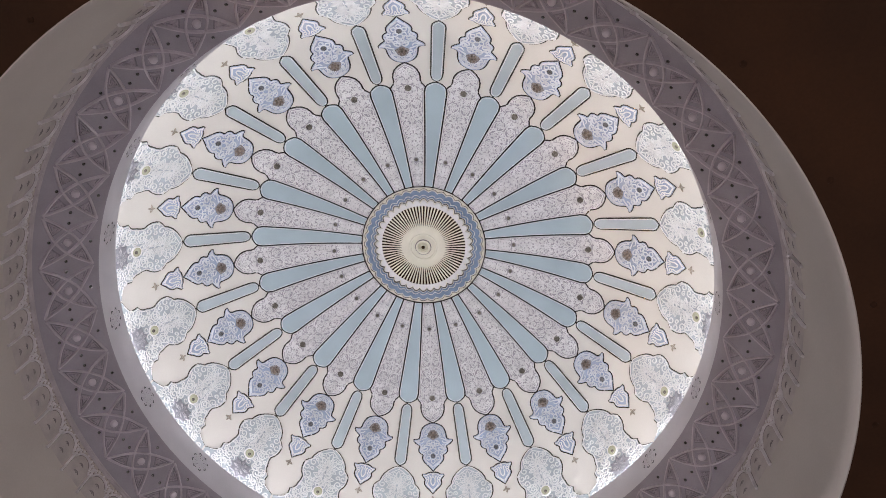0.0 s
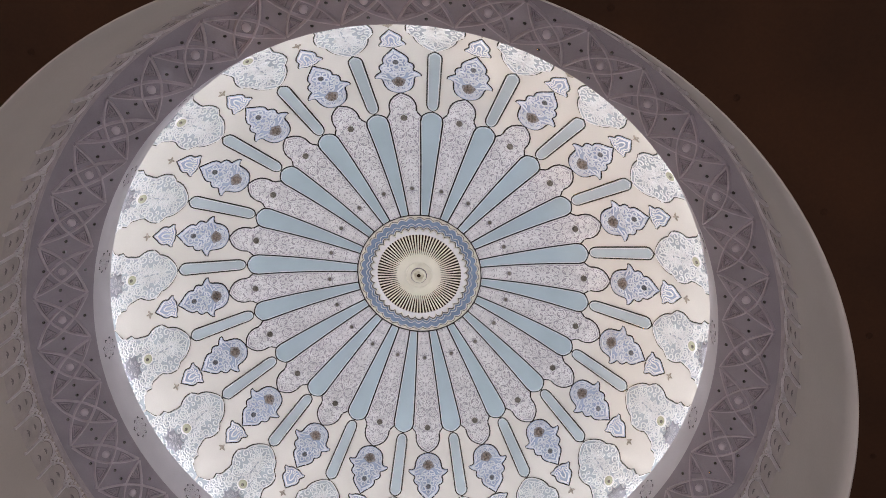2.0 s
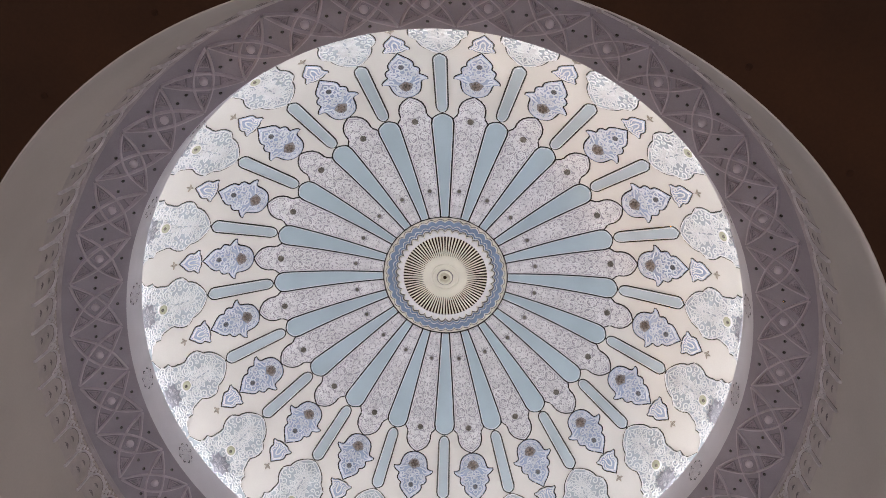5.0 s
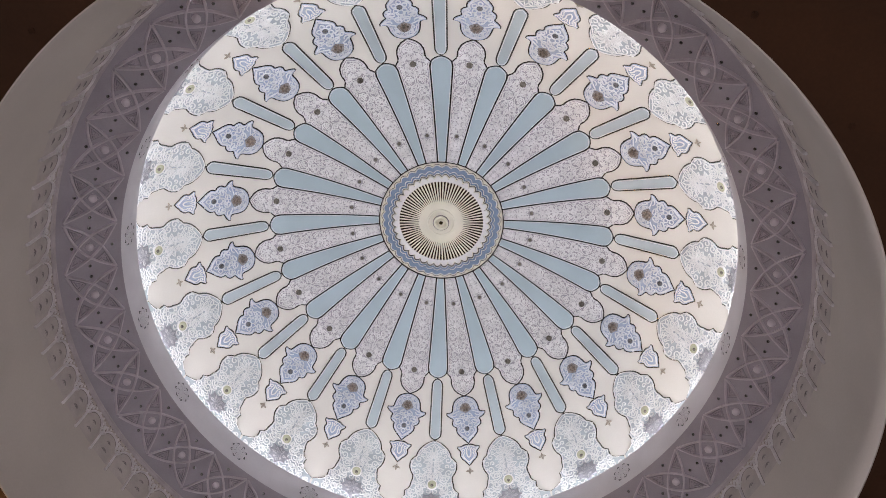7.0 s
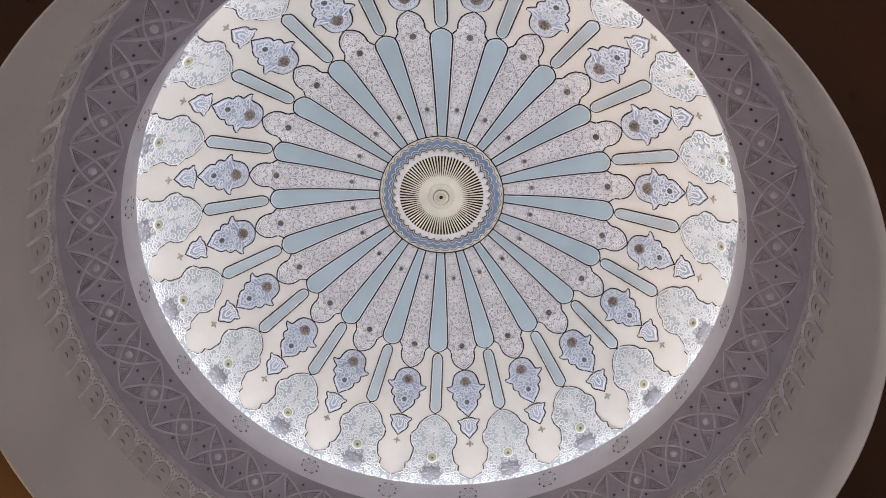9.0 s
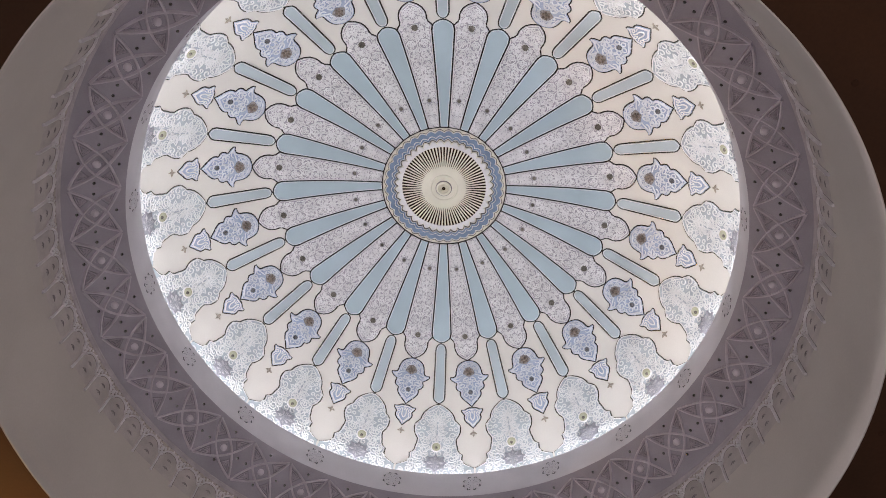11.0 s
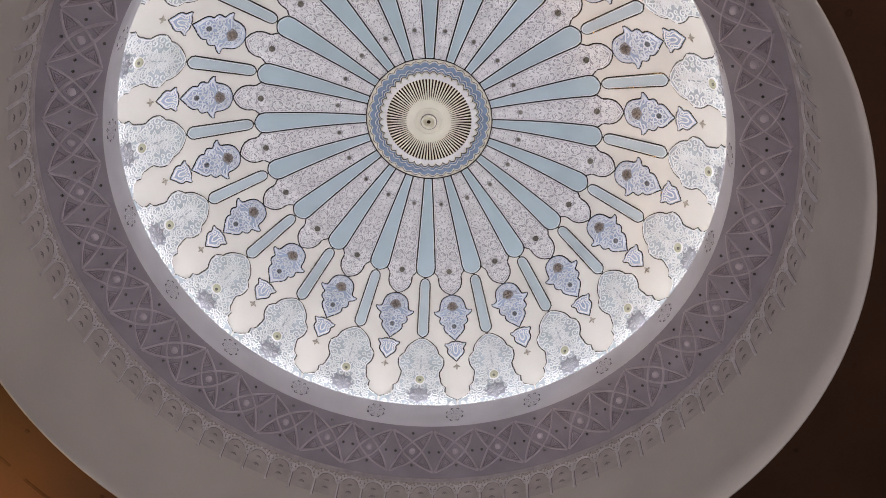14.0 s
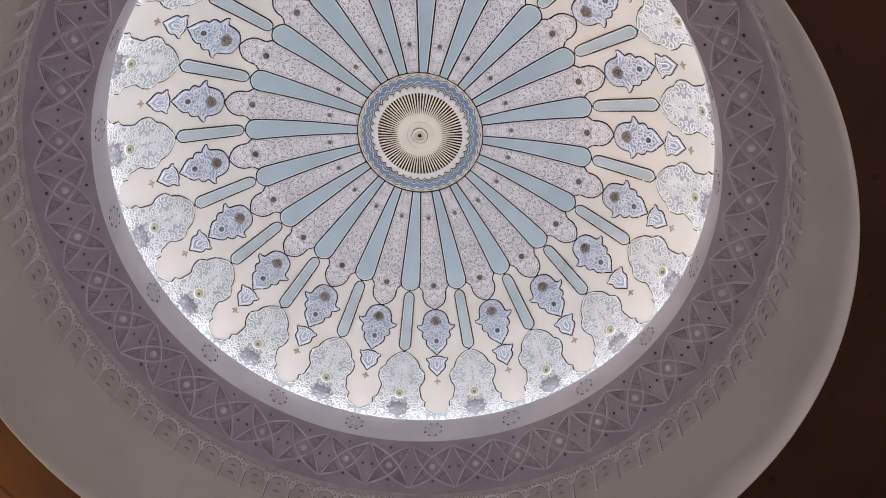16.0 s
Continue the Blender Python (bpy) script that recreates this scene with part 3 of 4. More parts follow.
def flowers():
    root, org = shape("flower_medallion", FLOWER, 4.28, HALF, "periwinkle blue flower medallion with white relief and gilded hearts", "medallion", "flower medallions of the dome",
                      PERI, 0.016, DARK, 0.026, FROST, 0.022)
    part("scrollwork", flower_lines(Mesh(), FLOWER, 0.015), FROST, root, "white raised leafwork", org)
    part("calyx", panel(Mesh(), DOME, [(0.03, 3.94), (0.07, 3.965), (0.105, 4.02), (0.125, 4.075), (0.10, 4.10), (0.05, 4.125), (0.0, 4.15)], 0.022), CALYX, root, "brown grey calyx", org)
    part("large_boss", rosebud(Mesh(), DOME, 0, 4.045, 0.08, 0.022, 0.06, 6), GOLD, root, "gilded flower heart", org)
    part("small_boss", rosebud(Mesh(), DOME, 0, 4.47, 0.05, 0.016, 0.042, 7), PEWTER, root, "dull gilded boss", org)
    root.matrix_basis = Matrix.Rotation(HALF, 4, "Z") @ root.matrix_basis
    spin(root, 20, 0, STEP)


def buds():
    root, org = shape("tulip_medallion", BUD, 4.98, HALF, "small lilac tulip medallion with white leaves", "medallion", "tulip medallions of the dome",
                      PERI, 0.014, GILT, 0.027, WHITE, 0.022)
    m = Mesh()
    for s in (1, -1):
        ridge(m, DOME, [(s * x, v) for x, v in spiral(0.115, 4.905, 0.045, -0.4, 1.2, 1, 12)], 0.02, 0.013, 0.028)
        ridge(m, DOME, [(s * x, v) for x, v in smooth_line([(0.0, 5.15), (0.075, 5.08), (0.12, 5.02), (0.085, 4.95)], 2)], 0.02, 0.013, 0.026)
    ridge(m, DOME, smooth_line([(-0.07, 4.86), (-0.035, 4.90), (-0.05, 4.99), (0.0, 5.07), (0.05, 4.99), (0.035, 4.90), (0.07, 4.86)], 2), 0.026, 0.013, 0.03)
    ridge(m, DOME, leaf(0, 4.81, 0.10, 0.02, math.pi / 2, 4), 0.018, 0.013, 0.026, True)
    part("scrollwork", m, WHITE, root, "white raised tulip leaves", org)
    f = Mesh()
    for a, L in ((math.pi / 2, 0.085), (math.pi / 2 + 1.2, 0.08), (math.pi / 2 - 1.2, 0.08), (-math.pi / 2, 0.045)):
        pts = leaf(0, 5.31, L, 0.012, a, 4)
        ridge(f, DOME, pts, 0.016, 0.001, 0.012, True)
    part("finial", f, FINIAL, root, "small gilded trefoil finial", org)
    root.matrix_basis = Matrix.Rotation(HALF, 4, "Z") @ root.matrix_basis
    spin(root, 20, 0, STEP)


def medallions():
    root, org = shape("arabesque_medallion", MEDAL, 5.4, 0, "ice blue and white arabesque relief rising from the rim", "medallion", "arabesque medallions of the dome",
                      ICE, 0.014, GILT, 0.024, WHITE, 0.02, True)
    m = Mesh()
    h = 0.013
    scrolls(m, DOME, MEDAL, 5.48, 6.46, 0.15, 0.03, 0.022, h, h + 0.014, 12)
    # upper palmette: fans of leaves round two hearts, volutes along the border, a trefoil at the crown
    for s in (1, -1):
        for cx, cv, r, a0, tn, sg in ((0.30, 5.10, 0.075, -1.6, 1.2, 1), (0.39, 5.22, 0.075, -1.4, 1.2, 1), (0.33, 5.36, 0.075, 1.8, 1.2, 1), (0.21, 4.93, 0.055, -2.0, 1.1, 1), (0.41, 5.335, 0.035, 0, 1.0, 1), (0.275, 5.235, 0.05, 0.6, 1.1, -1), (0.24, 5.02, 0.04, 2.6, 1.1, -1), (0.235, 5.435, 0.045, 0.4, 1.1, -1), (0.33, 5.45, 0.04, 3.0, 1.0, 1), (0.44, 5.165, 0.03, 2.0, 1.0, -1)):
            ridge(m, DOME, [(s * q[0], q[1]) for q in spiral(cx, cv, r, a0, tn, sg, 15)], 0.025, h, h + 0.016)
        for cv, r0, fan in ((5.10, 0.03, ((-1.25, 0.17, 0.045), (-0.75, 0.20, 0.05), (-0.2, 0.21, 0.05), (0.3, 0.19, 0.045), (0.85, 0.15, 0.04))),
                            (5.33, 0.03, ((-0.7, 0.16, 0.042), (-0.15, 0.20, 0.045), (0.4, 0.19, 0.045), (0.95, 0.15, 0.04)))):
            for a, L, w in fan:
                outer = [(s * q[0], q[1]) for q in leaf(r0 * math.cos(a), cv + r0 * math.sin(a), L, w, a, 6)]
                ridge(m, DOME, outer, 0.022, h, h + 0.017, True)
                ridge(m, DOME, [(s * q[0], q[1]) for q in leaf((r0 + 0.03) * math.cos(a), cv + (r0 + 0.03) * math.sin(a), L * 0.6, w * 0.4, a, 4)], 0.014, h, h + 0.013, True)
        ridge(m, DOME, [(s * q[0], q[1]) for q in smooth_line([(0.0, 4.775), (0.08, 4.815), (0.17, 4.875), (0.26, 4.955), (0.31, 5.02)], 2)], 0.018, h, h + 0.015)
        ridge(m, DOME, [(s * q[0], q[1]) for q in leaf(0.03, 4.925, 0.13, 0.03, -0.75, 5)], 0.02, h, h + 0.016, True)
        ridge(m, DOME, [(s * q[0], q[1]) for q in leaf(0.13, 4.90, 0.10, 0.026, 0.9, 5)], 0.018, h, h + 0.015, True)
    ridge(m, DOME, leaf(0, 4.975, 0.17, 0.042, -math.pi / 2, 6), 0.02, h, h + 0.02, True)
    ridge(m, DOME, leaf(0, 5.06, 0.075, 0.03, -math.pi / 2, 5), 0.02, h, h + 0.02, True)
    ridge(m, DOME, leaf(0, 5.13, 0.13, 0.035, math.pi / 2, 5), 0.02, h, h + 0.02, True)
    ridge(m, DOME, leaf(0, 5.40, 0.13, 0.04, math.pi / 2, 5), 0.022, h, h + 0.02, True)
    tagged(part("palmette", m, PALE, root, "white raised palmette", org), kind="stuff")
    m = Mesh()
    # lower volutes beside the lamp and the star
    for s in (1, -1):
        for cx, cv, r, a0, tn, sg in ((0.23, 5.50, 0.085, 0.2, 1.5, 1), (0.26, 5.68, 0.085, 2.0, 1.5, -1), (0.33, 5.86, 0.10, -0.6, 1.6, 1), (0.50, 5.95, 0.075, 1.0, 1.4, -1),
                                      (0.36, 6.06, 0.085, 2.4, 1.5, 1), (0.55, 6.12, 0.085, -1.0, 1.5, -1), (0.71, 6.16, 0.06, 0.6, 1.3, 1), (0.40, 6.24, 0.085, 0.6, 1.4, -1),
                                      (0.60, 6.30, 0.085, 1.6, 1.4, 1), (0.18, 6.28, 0.085, 1.9, 1.4, 1), (0.36, 5.60, 0.05, 0.9, 1.2, -1), (0.46, 5.80, 0.05, 1.5, 1.2, 1), (0.76, 6.32, 0.06, 2.0, 1.2, -1)):
            ridge(m, DOME, [(s * q[0], q[1]) for q in spiral(cx, cv, r, a0, tn, sg, 14)], 0.028, h, h + 0.016)
        for cx, cv, L, w, a in ((0.15, 5.58, 0.16, 0.035, 1.1), (0.17, 5.76, 0.15, 0.035, 0.4), (0.42, 5.72, 0.14, 0.03, 1.2), (0.25, 5.97, 0.14, 0.03, 0.9), (0.45, 6.02, 0.15, 0.03, 0.9)):
            ridge(m, DOME, [(s * q[0], q[1]) for q in leaf(cx, cv, L, w, a, 5)], 0.024, h, h + 0.015, True)
    tagged(part("scrollwork", m, PALE, root, "white raised volutes", org), kind="stuff")
    # grey-blue star leaf under the lamp
    star = Mesh()
    half = [(0.0, 5.775), (0.045, 5.835), (0.105, 5.845), (0.165, 5.825), (0.155, 5.89), (0.175, 5.93), (0.235, 5.955), (0.18, 6.0), (0.165, 6.045), (0.18, 6.10), (0.115, 6.095), (0.06, 6.12), (0.0, 6.19)]
    pts = half + [(-x, v) for x, v in reversed(half[1:-1])]
    n = len(pts)
    star.add([DOME.place(0, 5.975, h + 0.042)] + [DOME.place(x, v, h + 0.027) for x, v in pts] + [DOME.place(x * 1.05, 5.975 + (v - 5.975) * 1.05, h - 0.002) for x, v in pts],
             [(0, 1 + i, 1 + (i + 1) % n) for i in range(n)] + [(1 + i, 1 + n + i, 1 + n + (i + 1) % n, 1 + (i + 1) % n) for i in range(n)])
    leafy = part("star", star, STARBLUE, root, "grey blue pointed leaf", org)
    veins = Mesh()
    for a, L in ((0.0, 0.17), (-0.85, 0.15), (0.85, 0.12), (-math.pi / 2, 0.15), (math.pi / 2, 0.16), (math.pi, 0.17), (math.pi + 0.85, 0.15), (math.pi - 0.85, 0.12)):
        ridge(veins, DOME, leaf(0.025 * math.cos(a), 5.975 + 0.025 * math.sin(a), L * 0.8, 0.018, a, 4), 0.011, h + 0.024, h + 0.042, True)
        for side in (0.5, -0.5):
            ridge(veins, DOME, leaf(0.08 * math.cos(a), 5.975 + 0.08 * math.sin(a), L * 0.35, 0.008, a + side, 3), 0.009, h + 0.022, h + 0.038, True)
    tagged(part("vein_relief", veins, PEWTERPALE, leafy, "paler grey veins", org), kind="stuff")
    spin(root, 20, 0, STEP)


def dome_lamps():
    v = DOME.at_radius(5.0)
    org = anchor(DOME, v)
    root = thing("dome_downlight", org, "small round recessed lamp with white trim in the dome", "downlight", "downlights of the dome")
    trim = Mesh()
    rows = []
    for r, h in ((0.112, 0.012), (0.11, 0.036), (0.10, 0.044), (0.088, 0.04), (0.086, 0.012)):
        rows.append([DOME.place(r * math.cos(2 * math.pi * j / 20), v + r * math.sin(2 * math.pi * j / 20), h) for j in range(20)])
    part("trim_ring", trim.grid(rows, True), WHITE, root, "white trim ring", org)
    cup = Mesh()
    rows = []
    for r, h in ((0.087, 0.036), (0.07, 0.042), (0.04, 0.046), (0.004, 0.047)):
        rows.append([DOME.place(r * math.cos(2 * math.pi * j / 20), v + r * math.sin(2 * math.pi * j / 20), h) for j in range(20)])
    part("reflector", cup.grid(rows, True), LAMPGLASS, root, "yellowish reflector cup", org)
    part("bulb", disc(Mesh(), DOME, 0.0, v + 0.024, 0.034, 0.04, 0.06, 10), BRONZE, root, "dull brown bulb cap", org)
    spin(root, 20, 0, STEP)


petals()
wedges()
bars()
flowers()
buds()
medallions()
dome_lamps()

# ---------------------------------------------------------------- the ceiling rose at the top of the dome
SLOTS, LOBES = 80, 40


def scallop(r, amp, count, width, h0, h1, base=0.0, per=8, phase=0.0):
    """A wavy ridge round the axis: lobes bulging outwards."""
    m = Mesh()
    n = count * per
    rows = []
    for i in range(n):
        t = (i / per + phase) % 1.0
        rr = r + amp * (abs(math.sin(math.pi * t)) - 0.5)
        a = 2 * math.pi * i / n
        z = rose_z(rr)
        rows.append([((rr + dr) * math.sin(a), -(rr + dr) * math.cos(a), z - h) for dr, h in ((-width / 2, h0), (-width * 0.2, h1), (width * 0.2, h1), (width / 2, h0))])
    rows.append(rows[0])
    return m.grid(rows)


def rose_z(r):
    return float(np.interp(r, DOME.r, DOME.z))


def wavy_band(r0, r1, amp0, amp1, count, h, per=8):
    """A flat band whose two borders are scalloped."""
    m = Mesh()
    n = count * per
    rows = []
    for i in range(n + 1):
        t = (i / per) % 1.0
        w = abs(math.sin(math.pi * t)) - 0.5
        a = 2 * math.pi * i / n
        row = []
        for r, hh in ((r0 + amp0 * w, 0.0), (r0 + amp0 * w, h), (r1 + amp1 * w, h), (r1 + amp1 * w, 0.0)):
            row.append((r * math.sin(a), -r * math.cos(a), rose_z(r) - hh))
        rows.append(row)
    return m.grid(rows)


def ceiling_rose():
    org = Matrix.Translation((0, 0, DATUM + 1.9))
    root = thing("ceiling_rose", org, "round ceiling rose with blue scalloped band and slotted cream dish", "ceiling rose")
    ring = Mesh()
    rows = []
    for r, h in ((1.232, 0.002), (1.235, 0.018), (1.242, 0.022), (1.25, 0.018), (1.253, 0.002)):
        rows.append([(r * math.sin(2 * math.pi * j / 144), -r * math.cos(2 * math.pi * j / 144), rose_z(r) - h) for j in range(144)])
    part("rim", ring.grid(rows, True), DARK, root, "dark outer rim", org)
    part("ground", lathe([(0.86, rose_z(0.86) - DATUM - 0.005), (1.0, rose_z(1.0) - DATUM - 0.006), (1.22, rose_z(1.22) - DATUM - 0.006)], 144), IVORY, root, "pale ground", org)
    part("outer_line", scallop(1.178, 0.045, LOBES, 0.011, 0.004, 0.02), SLIT, root, "dark wavy line", org)
    part("outer_wave", scallop(1.152, 0.05, LOBES, 0.022, 0.004, 0.026), WHITE, root, "white wavy line", org)
    part("blue_band", wavy_band(1.055, 1.143, 0.05, 0.05, LOBES, 0.016), DEEPBLUE, root, "slate blue scalloped band", org)
    part("inner_wave", scallop(1.044, 0.05, LOBES, 0.019, 0.006, 0.03), WHITE, root, "white wavy line", org)
    part("inner_band", wavy_band(0.998, 1.034, 0.05, 0.05, LOBES, 0.016), DEEPBLUE, root, "narrow slate blue scalloped band", org)
    part("inner_wave", scallop(0.988, 0.05, LOBES, 0.018, 0.006, 0.03), WHITE, root, "white wavy line", org)
    part("inner_line", scallop(0.966, 0.062, LOBES, 0.018, 0.006, 0.026), SLIT, root, "dark wavy line", org)
    part("scalloped_collar", wavy_band(0.84, 0.928, 0.0, 0.08, LOBES, 0.03), WHITE, root, "white scalloped collar", org)
    # the shallow slotted dish under the crown, with its hub
    dish = [(0.885, -0.012), (0.88, -0.040), (0.86, -0.042), (0.845, -0.035), (0.46, -0.07), (0.42, -0.085), (0.285, -0.10), (0.272, -0.122), (0.25, -0.124), (0.24, -0.108),
            (0.20, -0.109), (0.152, -0.106), (0.148, -0.135), (0.128, -0.155), (0.108, -0.14), (0.098, -0.075), (0.06, -0.085), (0.036, -0.118), (0.034, -0.08), (0.001, -0.08)]
    top = rose_z(0.0) - DATUM
    part("dish", lathe([(r, top + z) for r, z in dish], 120), IVORY, root, "cream dish with turned rings", org)
    slot = Mesh()
    rows = []
    for r, z, w in ((0.868, -0.0445, 0.007), (0.855, -0.045, 0.0145), (0.83, -0.0425, 0.0165), (0.70, -0.0535, 0.0135), (0.55, -0.067, 0.0085), (0.47, -0.0745, 0.0045), (0.44, -0.083, 0.002)):
        rows.append([(-w, -r, DATUM + top + z), (w, -r, DATUM + top + z), ])
    slot.grid(rows)
    first = part("slot", slot, BLACK, root, "dark narrow slot", org, False)
    for i in range(1, SLOTS):
        ob = new("slot", first.data)
        ob.parent = root
        ob.matrix_basis = Matrix.Rotation(2 * math.pi * i / SLOTS, 4, "Z")
        tagged(ob, "dark narrow slot")
    # shade at the hub ring's foot, laid in as a dark ring
    part("relief_shade", lathe([(0.164, top - 0.109), (0.155, top - 0.112), (0.149, top - 0.132)], 60), SPRIG_SHADE, root, "dark ring painted as shade at the foot of the hub ring", org)
    hole = lathe([(0.037, top - 0.1195), (0.001, top - 0.1195)], 16)
    part("hole", hole, BLACK, root, "dark centre hole", org)


ceiling_rose()

# ---------------------------------------------------------------- ceiling lamps and air slots of the hall


def ceiling_lamps():
    a = radians(5.2)
    at = Matrix.Rotation(a, 4, "Z") @ Matrix.Translation((0, -5.69, CEIL))
    root = thing("ceiling_downlight", at, "small unlit recessed lamp in the brown ceiling", "downlight", "recessed lamps round the opening")
    t, c = Mesh(), Mesh()
    t.grid([[(r * math.cos(2 * math.pi * j / 16), r * math.sin(2 * math.pi * j / 16), z) for j in range(16)] for r, z in ((0.036, -0.001), (0.035, -0.006), (0.027, -0.007), (0.025, -0.002))], True)
    c.grid([[(r * math.cos(2 * math.pi * j / 16), r * math.sin(2 * math.pi * j / 16), z) for j in range(16)] for r, z in ((0.026, -0.003), (0.014, -0.0045), (0.001, -0.005))], True)
    part("trim_ring", t, UMBER, root, "dark brown trim ring")
    part("cup", c, UMBER, root, "dark cup")
    base = root.matrix_basis.copy()
    for i in range(1, 24):
        copy_thing(root, Matrix.Rotation(radians(15 * i), 4, "Z") @ base)


ceiling_lamps()


def air_slots():
    """Narrow curved air slots in a row along the opening."""
    at = Matrix.Rotation(radians(-115.75), 4, "Z") @ Matrix.Translation((0, -6.42, CEIL))
    root = thing("air_slot", at, "narrow curved dark air slot in the brown ceiling", "air vent", "air slots round the opening")
    frame_m, gap = Mesh(), Mesh()

    def arc(r0, r1, z0, z1, half):
        return [[(r * math.sin(radians(a)), 6.42 - r * math.cos(radians(a)), z) for r, z in ((r0, z0), (r1, z1))] for a in np.linspace(-half, half, 13)]

    for r0, r1 in ((6.394, 6.40), (6.44, 6.446)):
        frame_m.grid(arc(r0, r1, -0.003, -0.006, 3.2))
    gap.grid(arc(6.40, 6.44, -0.004, -0.004, 3.15))
    part("slot_edge", frame_m, UMBER, root, "thin dark edges")
    part("slot_gap", gap, UMBER, root, "dark gap")
    base = root.matrix_basis.copy()
    for i in (-3, -2, -1, 1, 2, 3):
        copy_thing(root, Matrix.Rotation(radians(9 * i), 4, "Z") @ base)


air_slots()

# ---------------------------------------------------------------- pieces of the fascia, the frieze and the drum wall


def pieces(name, mesh, mat, parent, count, turn0, step, label=""):
    """The same piece again and again round the axis, as parts of one surface."""
    data = mesh.data(name, mat)
    for i in range(count):
        ob = new(name, data)
        ob.parent = parent
        ob.matrix_basis = Matrix.Rotation(turn0 + i * step, 4, "Z")
        if label:
            tagged(ob, label)


def rosette():
    """A round openwork rosette: raised petals with dark slots between and round them."""
    m, d = Mesh(), Mesh()
    c = 0.31
    for i in range(8):
        a = 2 * math.pi * i / 8
        cx, cv = 0.055 * math.cos(a), c + 0.065 * math.sin(a)
        ridge(m, RING, leaf(cx, cv, 0.135, 0.034, a, 5), 0.02, 0.001, 0.012, True)
        ridge(d, RING, [((0.15 + e) * math.cos(a + t), c + (0.172 + e) * math.sin(a + t)) for t, e in ((0.2, 0.0), (0.39, 0.028), (0.58, 0.0))], 0.022, 0.001, 0.005)
        ridge(d, RING, [(0.065 * math.cos(a + 0.35), c + 0.076 * math.sin(a + 0.35)), (0.12 * math.cos(a + 0.39), c + 0.138 * math.sin(a + 0.39))], 0.021, 0.001, 0.005)
    disc(m, RING, 0, c, 0.04, 0.001, 0.014, 10)
    return m, d


ros, ros_dark = rosette()
pieces("rosette", ros, FASCIA, fascia, 20, HALF, STEP, "raised openwork rosette")
pieces("rosette_slot", ros_dark, SLIT, fascia, 20, HALF, STEP, "dark slots of a rosette")

FV = FRIEZE.end
LENS_TOP, LENS_LOW = 0.09, FV - 0.115
MIDV = (LENS_TOP + LENS_LOW) / 2


def lens_lines(grow):
    """The two arcs of a lens from the upper joint to the lower joint, one cell wide; x runs with the radius at mid height."""
    w = radians(4.5)
    out = []
    for s in (1, -1):
        arc = []
        for i in range(15):
            t = i / 14
            v = LENS_TOP + (LENS_LOW - LENS_TOP) * t
            a = (-1 + 2 * t) * w * 0.965
            bulge = s * grow * math.sin(math.pi * t)
            # the bulge stands square to the lens's axis
            arc.append(((a * FRIEZE.radius(v)) + bulge * 0.72, v - bulge * 0.70))
        out.append(arc)
    return out


def lens_motif():
    m, f, inner = Mesh(), Mesh(), Mesh()
    up, low = lens_lines(0.135)
    for s in (1, -1):
        for arc in (up, low):
            ridge(m, FRIEZE, [(s * x, v) for x, v in arc], 0.04, 0.0, 0.042)
    # carved leaves in the cross's four lobes; dark lines paint the shade round them
    for sx in (1, -1):
        for sv in (1, -1):
            tip = (sx * 0.335, MIDV + sv * 0.305)
            a, b = (sx * 0.215, MIDV + sv * 0.10), (sx * 0.115, MIDV + sv * 0.215)
            mid = ((a[0] + b[0]) / 2, (a[1] + b[1]) / 2)
            cx, cv = tip[0] * 0.42 + mid[0] * 0.58, tip[1] * 0.42 + mid[1] * 0.58
            bow = [(0.5 * (tip[0] + q[0]) + 0.16 * (0.5 * (tip[0] + q[0]) - cx), 0.5 * (tip[1] + q[1]) + 0.16 * (0.5 * (tip[1] + q[1]) - cv)) for q in (a, b)]
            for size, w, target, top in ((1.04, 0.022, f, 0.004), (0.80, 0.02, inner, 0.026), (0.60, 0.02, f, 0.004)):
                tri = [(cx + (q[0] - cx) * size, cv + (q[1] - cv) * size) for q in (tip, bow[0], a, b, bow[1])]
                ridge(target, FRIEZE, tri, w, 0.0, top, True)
            along = math.atan2(tip[1] - mid[1], tip[0] - mid[0])
            for turn, L in ((-0.5, 0.07), (0.0, 0.10), (0.5, 0.07)):
                ridge(inner, FRIEZE, leaf(mid[0] * 0.9 + cx * 0.1, mid[1] * 0.9 + cv * 0.1, L, 0.014, along + turn, 4), 0.013, 0.0, 0.02, True)
    return m, inner, f


# sunk holds the dark lines painted as shade, which lie on the surface
lens, triangles, sunk = lens_motif()
pieces("lens", lens, MAUVELINE, frieze, 40, 0, HALF, "raised interlaced lens outlines")
pieces("leaf_triangle", triangles, CARVED, frieze, 40, 0, HALF, "carved triangular leaves")
pieces("leaf_shade", sunk, LOBE_SHADE, frieze, 40, 0, HALF, "dark lines painted as the shade of carved leaves")
pieces("boss", disc(Mesh(), FRIEZE, 0, MIDV, 0.06, 0.0, 0.075, 18), BOSS, frieze, 40, 0, HALF, "smooth round boss")
diamond = Mesh()
ridge(diamond, FRIEZE, [(0, MIDV - 0.105), (0.088, MIDV), (0, MIDV + 0.105), (-0.088, MIDV)], 0.01, 0.0, 0.004, True)
pieces("boss_frame", diamond, CARVED, frieze, 40, 0, HALF, "low diamond frame round a boss")
for cx, cv in ((0.0, 0.135), (0.0, FV - 0.235), (HALF / 2 * 5.2 - 0.09, MIDV + 0.01), (HALF / 2 * 5.2 + 0.09, MIDV + 0.01)):
    pieces("stud", disc(Mesh(), FRIEZE, cx, cv, 0.025, 0.0, 0.012, 10), STUD, frieze, 40, 0, HALF, "tiny domed dark mirror stud")


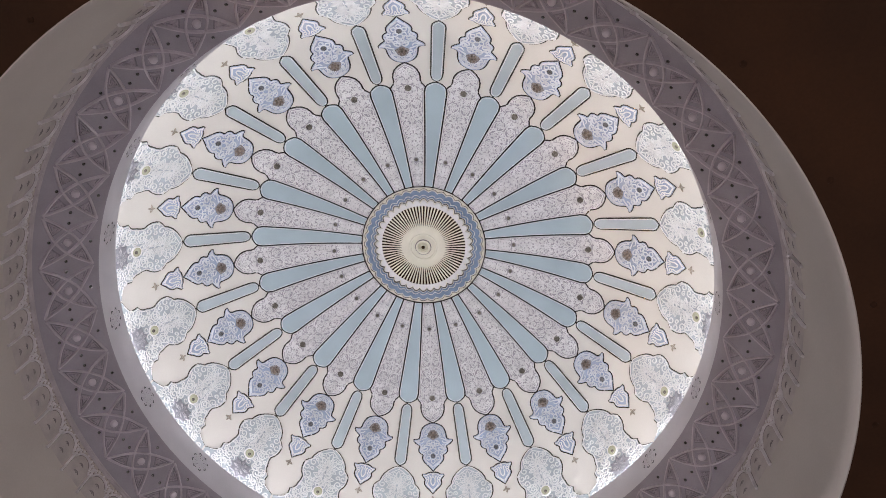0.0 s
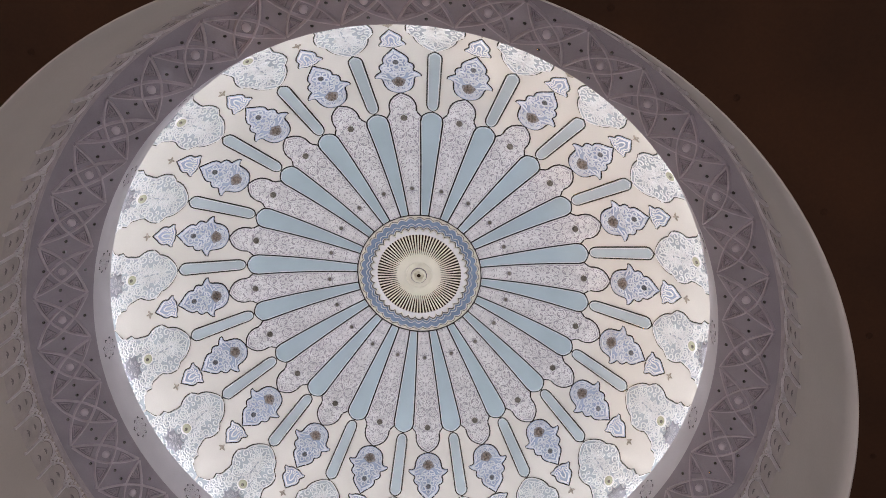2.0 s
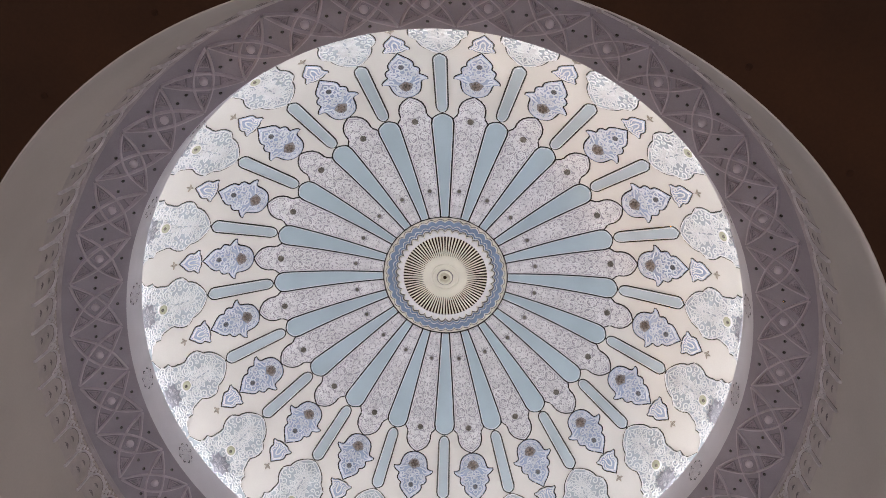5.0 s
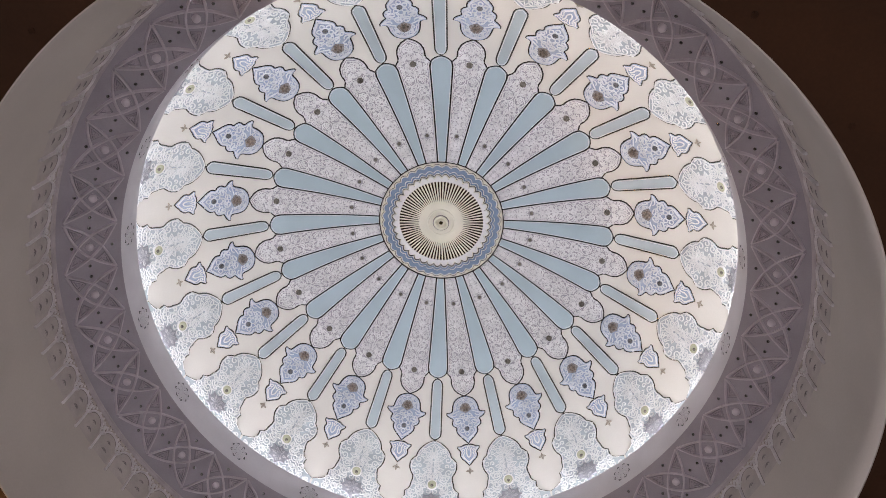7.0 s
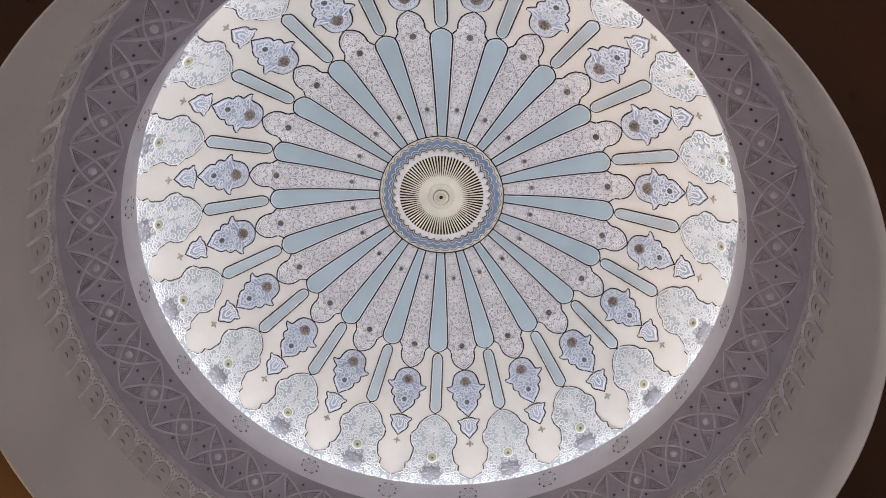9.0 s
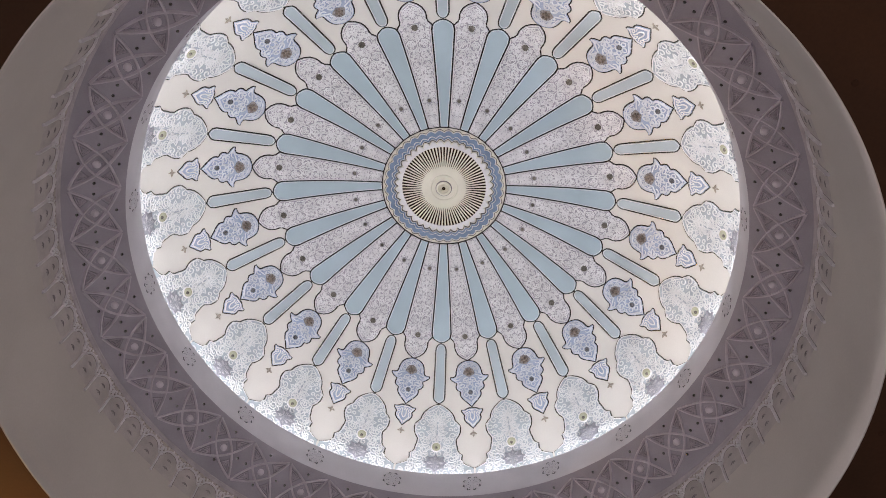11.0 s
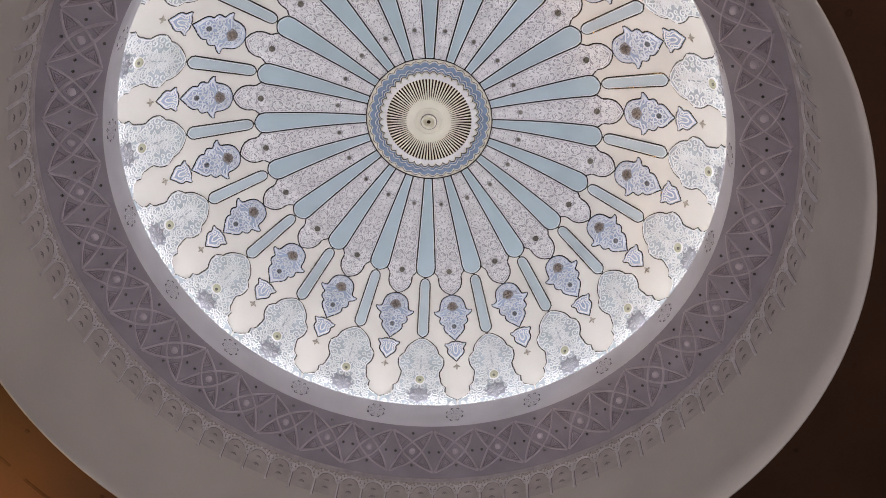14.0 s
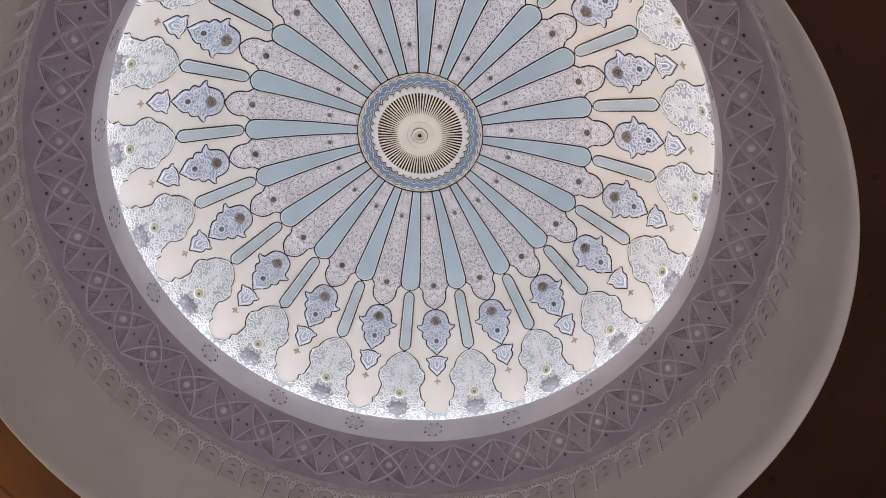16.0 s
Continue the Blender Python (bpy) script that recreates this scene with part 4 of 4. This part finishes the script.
def arch():
    """One bay of the blind arcade: half columns, a round arch and the carved spandrel over it."""
    m, sp, lf, niche, relief_shade = Mesh(), Mesh(), Mesh(), Mesh(), Mesh()
    half = radians(2.25) * 5.5
    top, spring, low = 0.165, 0.33, 0.75
    r = half * 0.76
    arc = [(r * math.cos(math.pi * i / 12), spring - r * 0.95 * math.sin(math.pi * i / 12)) for i in range(13)]
    ridge(m, WALLTOP, arc, 0.028, 0.0, 0.034)
    for s in (1, -1):
        ridge(m, WALLTOP, [(s * r, spring), (s * (half - 0.03), spring + 0.025), (s * (half - 0.012), spring + 0.05)], 0.022, 0.0, 0.02)
        for cx, cv, rr, a0, sg in ((half * 0.78, 0.17, 0.032, 0, 1), (half * 0.95, 0.24, 0.026, 2, -1), (half * 0.5, 0.135, 0.022, 1, 1)):
            ridge(sp, WALLTOP, [(s * q[0], q[1]) for q in spiral(cx, cv, rr, a0, 1.2, sg, 9)], 0.016, 0.0, 0.01)
    # the slender column between this bay and the next, with its cap and foot
    ridge(m, WALLTOP, [(half, spring - 0.02), (half, low)], 0.026, 0.0, 0.045)
    # dark strips put the shade beside the column and under the arch into colour
    ridge(relief_shade, WALLTOP, [(half - 0.024, spring + 0.06), (half - 0.024, low)], 0.02, 0.0, 0.004)
    ridge(relief_shade, WALLTOP, [(x * 0.86, spring + (v - spring) * 0.86) for x, v in arc[1:-1]], 0.012, 0.002, 0.006)
    disc(m, WALLTOP, half, low, 0.026, 0.0, 0.03, 8)
    disc(m, WALLTOP, half, spring + 0.03, 0.03, 0.0, 0.034, 8)
    for cx, cv, rr in ((half, 0.21, 0.03), (half, 0.275, 0.022), (half * 0.86, 0.30, 0.016), (-half * 0.86, 0.30, 0.016), (half * 0.72, 0.215, 0.016), (-half * 0.72, 0.215, 0.016), (0.0, 0.125, 0.018)):
        disc(sp, WALLTOP, cx, cv, rr, 0.0, 0.02, 7)
    # dark dots stand for shade between the spandrel carvings
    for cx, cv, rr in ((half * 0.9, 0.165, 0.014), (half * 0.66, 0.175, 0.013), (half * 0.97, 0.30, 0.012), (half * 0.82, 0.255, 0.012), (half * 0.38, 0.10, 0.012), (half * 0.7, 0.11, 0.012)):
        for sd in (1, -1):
            disc(relief_shade, WALLTOP, sd * cx, cv, rr, 0.0, 0.004, 6)
    for cv, L in ((0.33, 0.06), (0.50, 0.07)):
        for t in (0.9, -0.9, 0.0):
            ridge(lf, WALLTOP, leaf(0, cv, L * (0.75 if t == 0 else 1), 0.008, math.pi / 2 + t, 4), 0.012, 0.0, 0.008, True)
    body = [(0.02, spring - r * 0.93)] + [(r * math.cos(math.pi * i / 12) - 0.006, spring - r * 0.93 * math.sin(math.pi * i / 12)) for i in range(5, -1, -1)] + [(half - 0.03, spring + 0.06), (half - 0.025, low - 0.06)]
    panel(niche, WALLTOP, body, 0.003, 4, 0.2)
    return m, sp, lf, niche, relief_shade


bay, spandrel, sprig, niche, relief_shade = arch()
BAY = radians(4.5)
pieces("arch", bay, ARCADE, drum, 80, BAY / 2, BAY, "slender blind arch with half columns")
pieces("spandrel", spandrel, ARCADE, drum, 80, BAY / 2, BAY, "carved spandrel scrolls")
pieces("niche", niche, NICHE, drum, 80, BAY / 2, BAY, "mauve flat niche of the arcade")
pieces("sprig", sprig, SPRIG_SHADE, drum, 80, BAY / 2, BAY, "small carved leaf sprig")
pieces("relief_shade", relief_shade, SPRIG_SHADE, drum, 80, BAY / 2, BAY, "dark lines and dots painted as shade round a column and its arch")
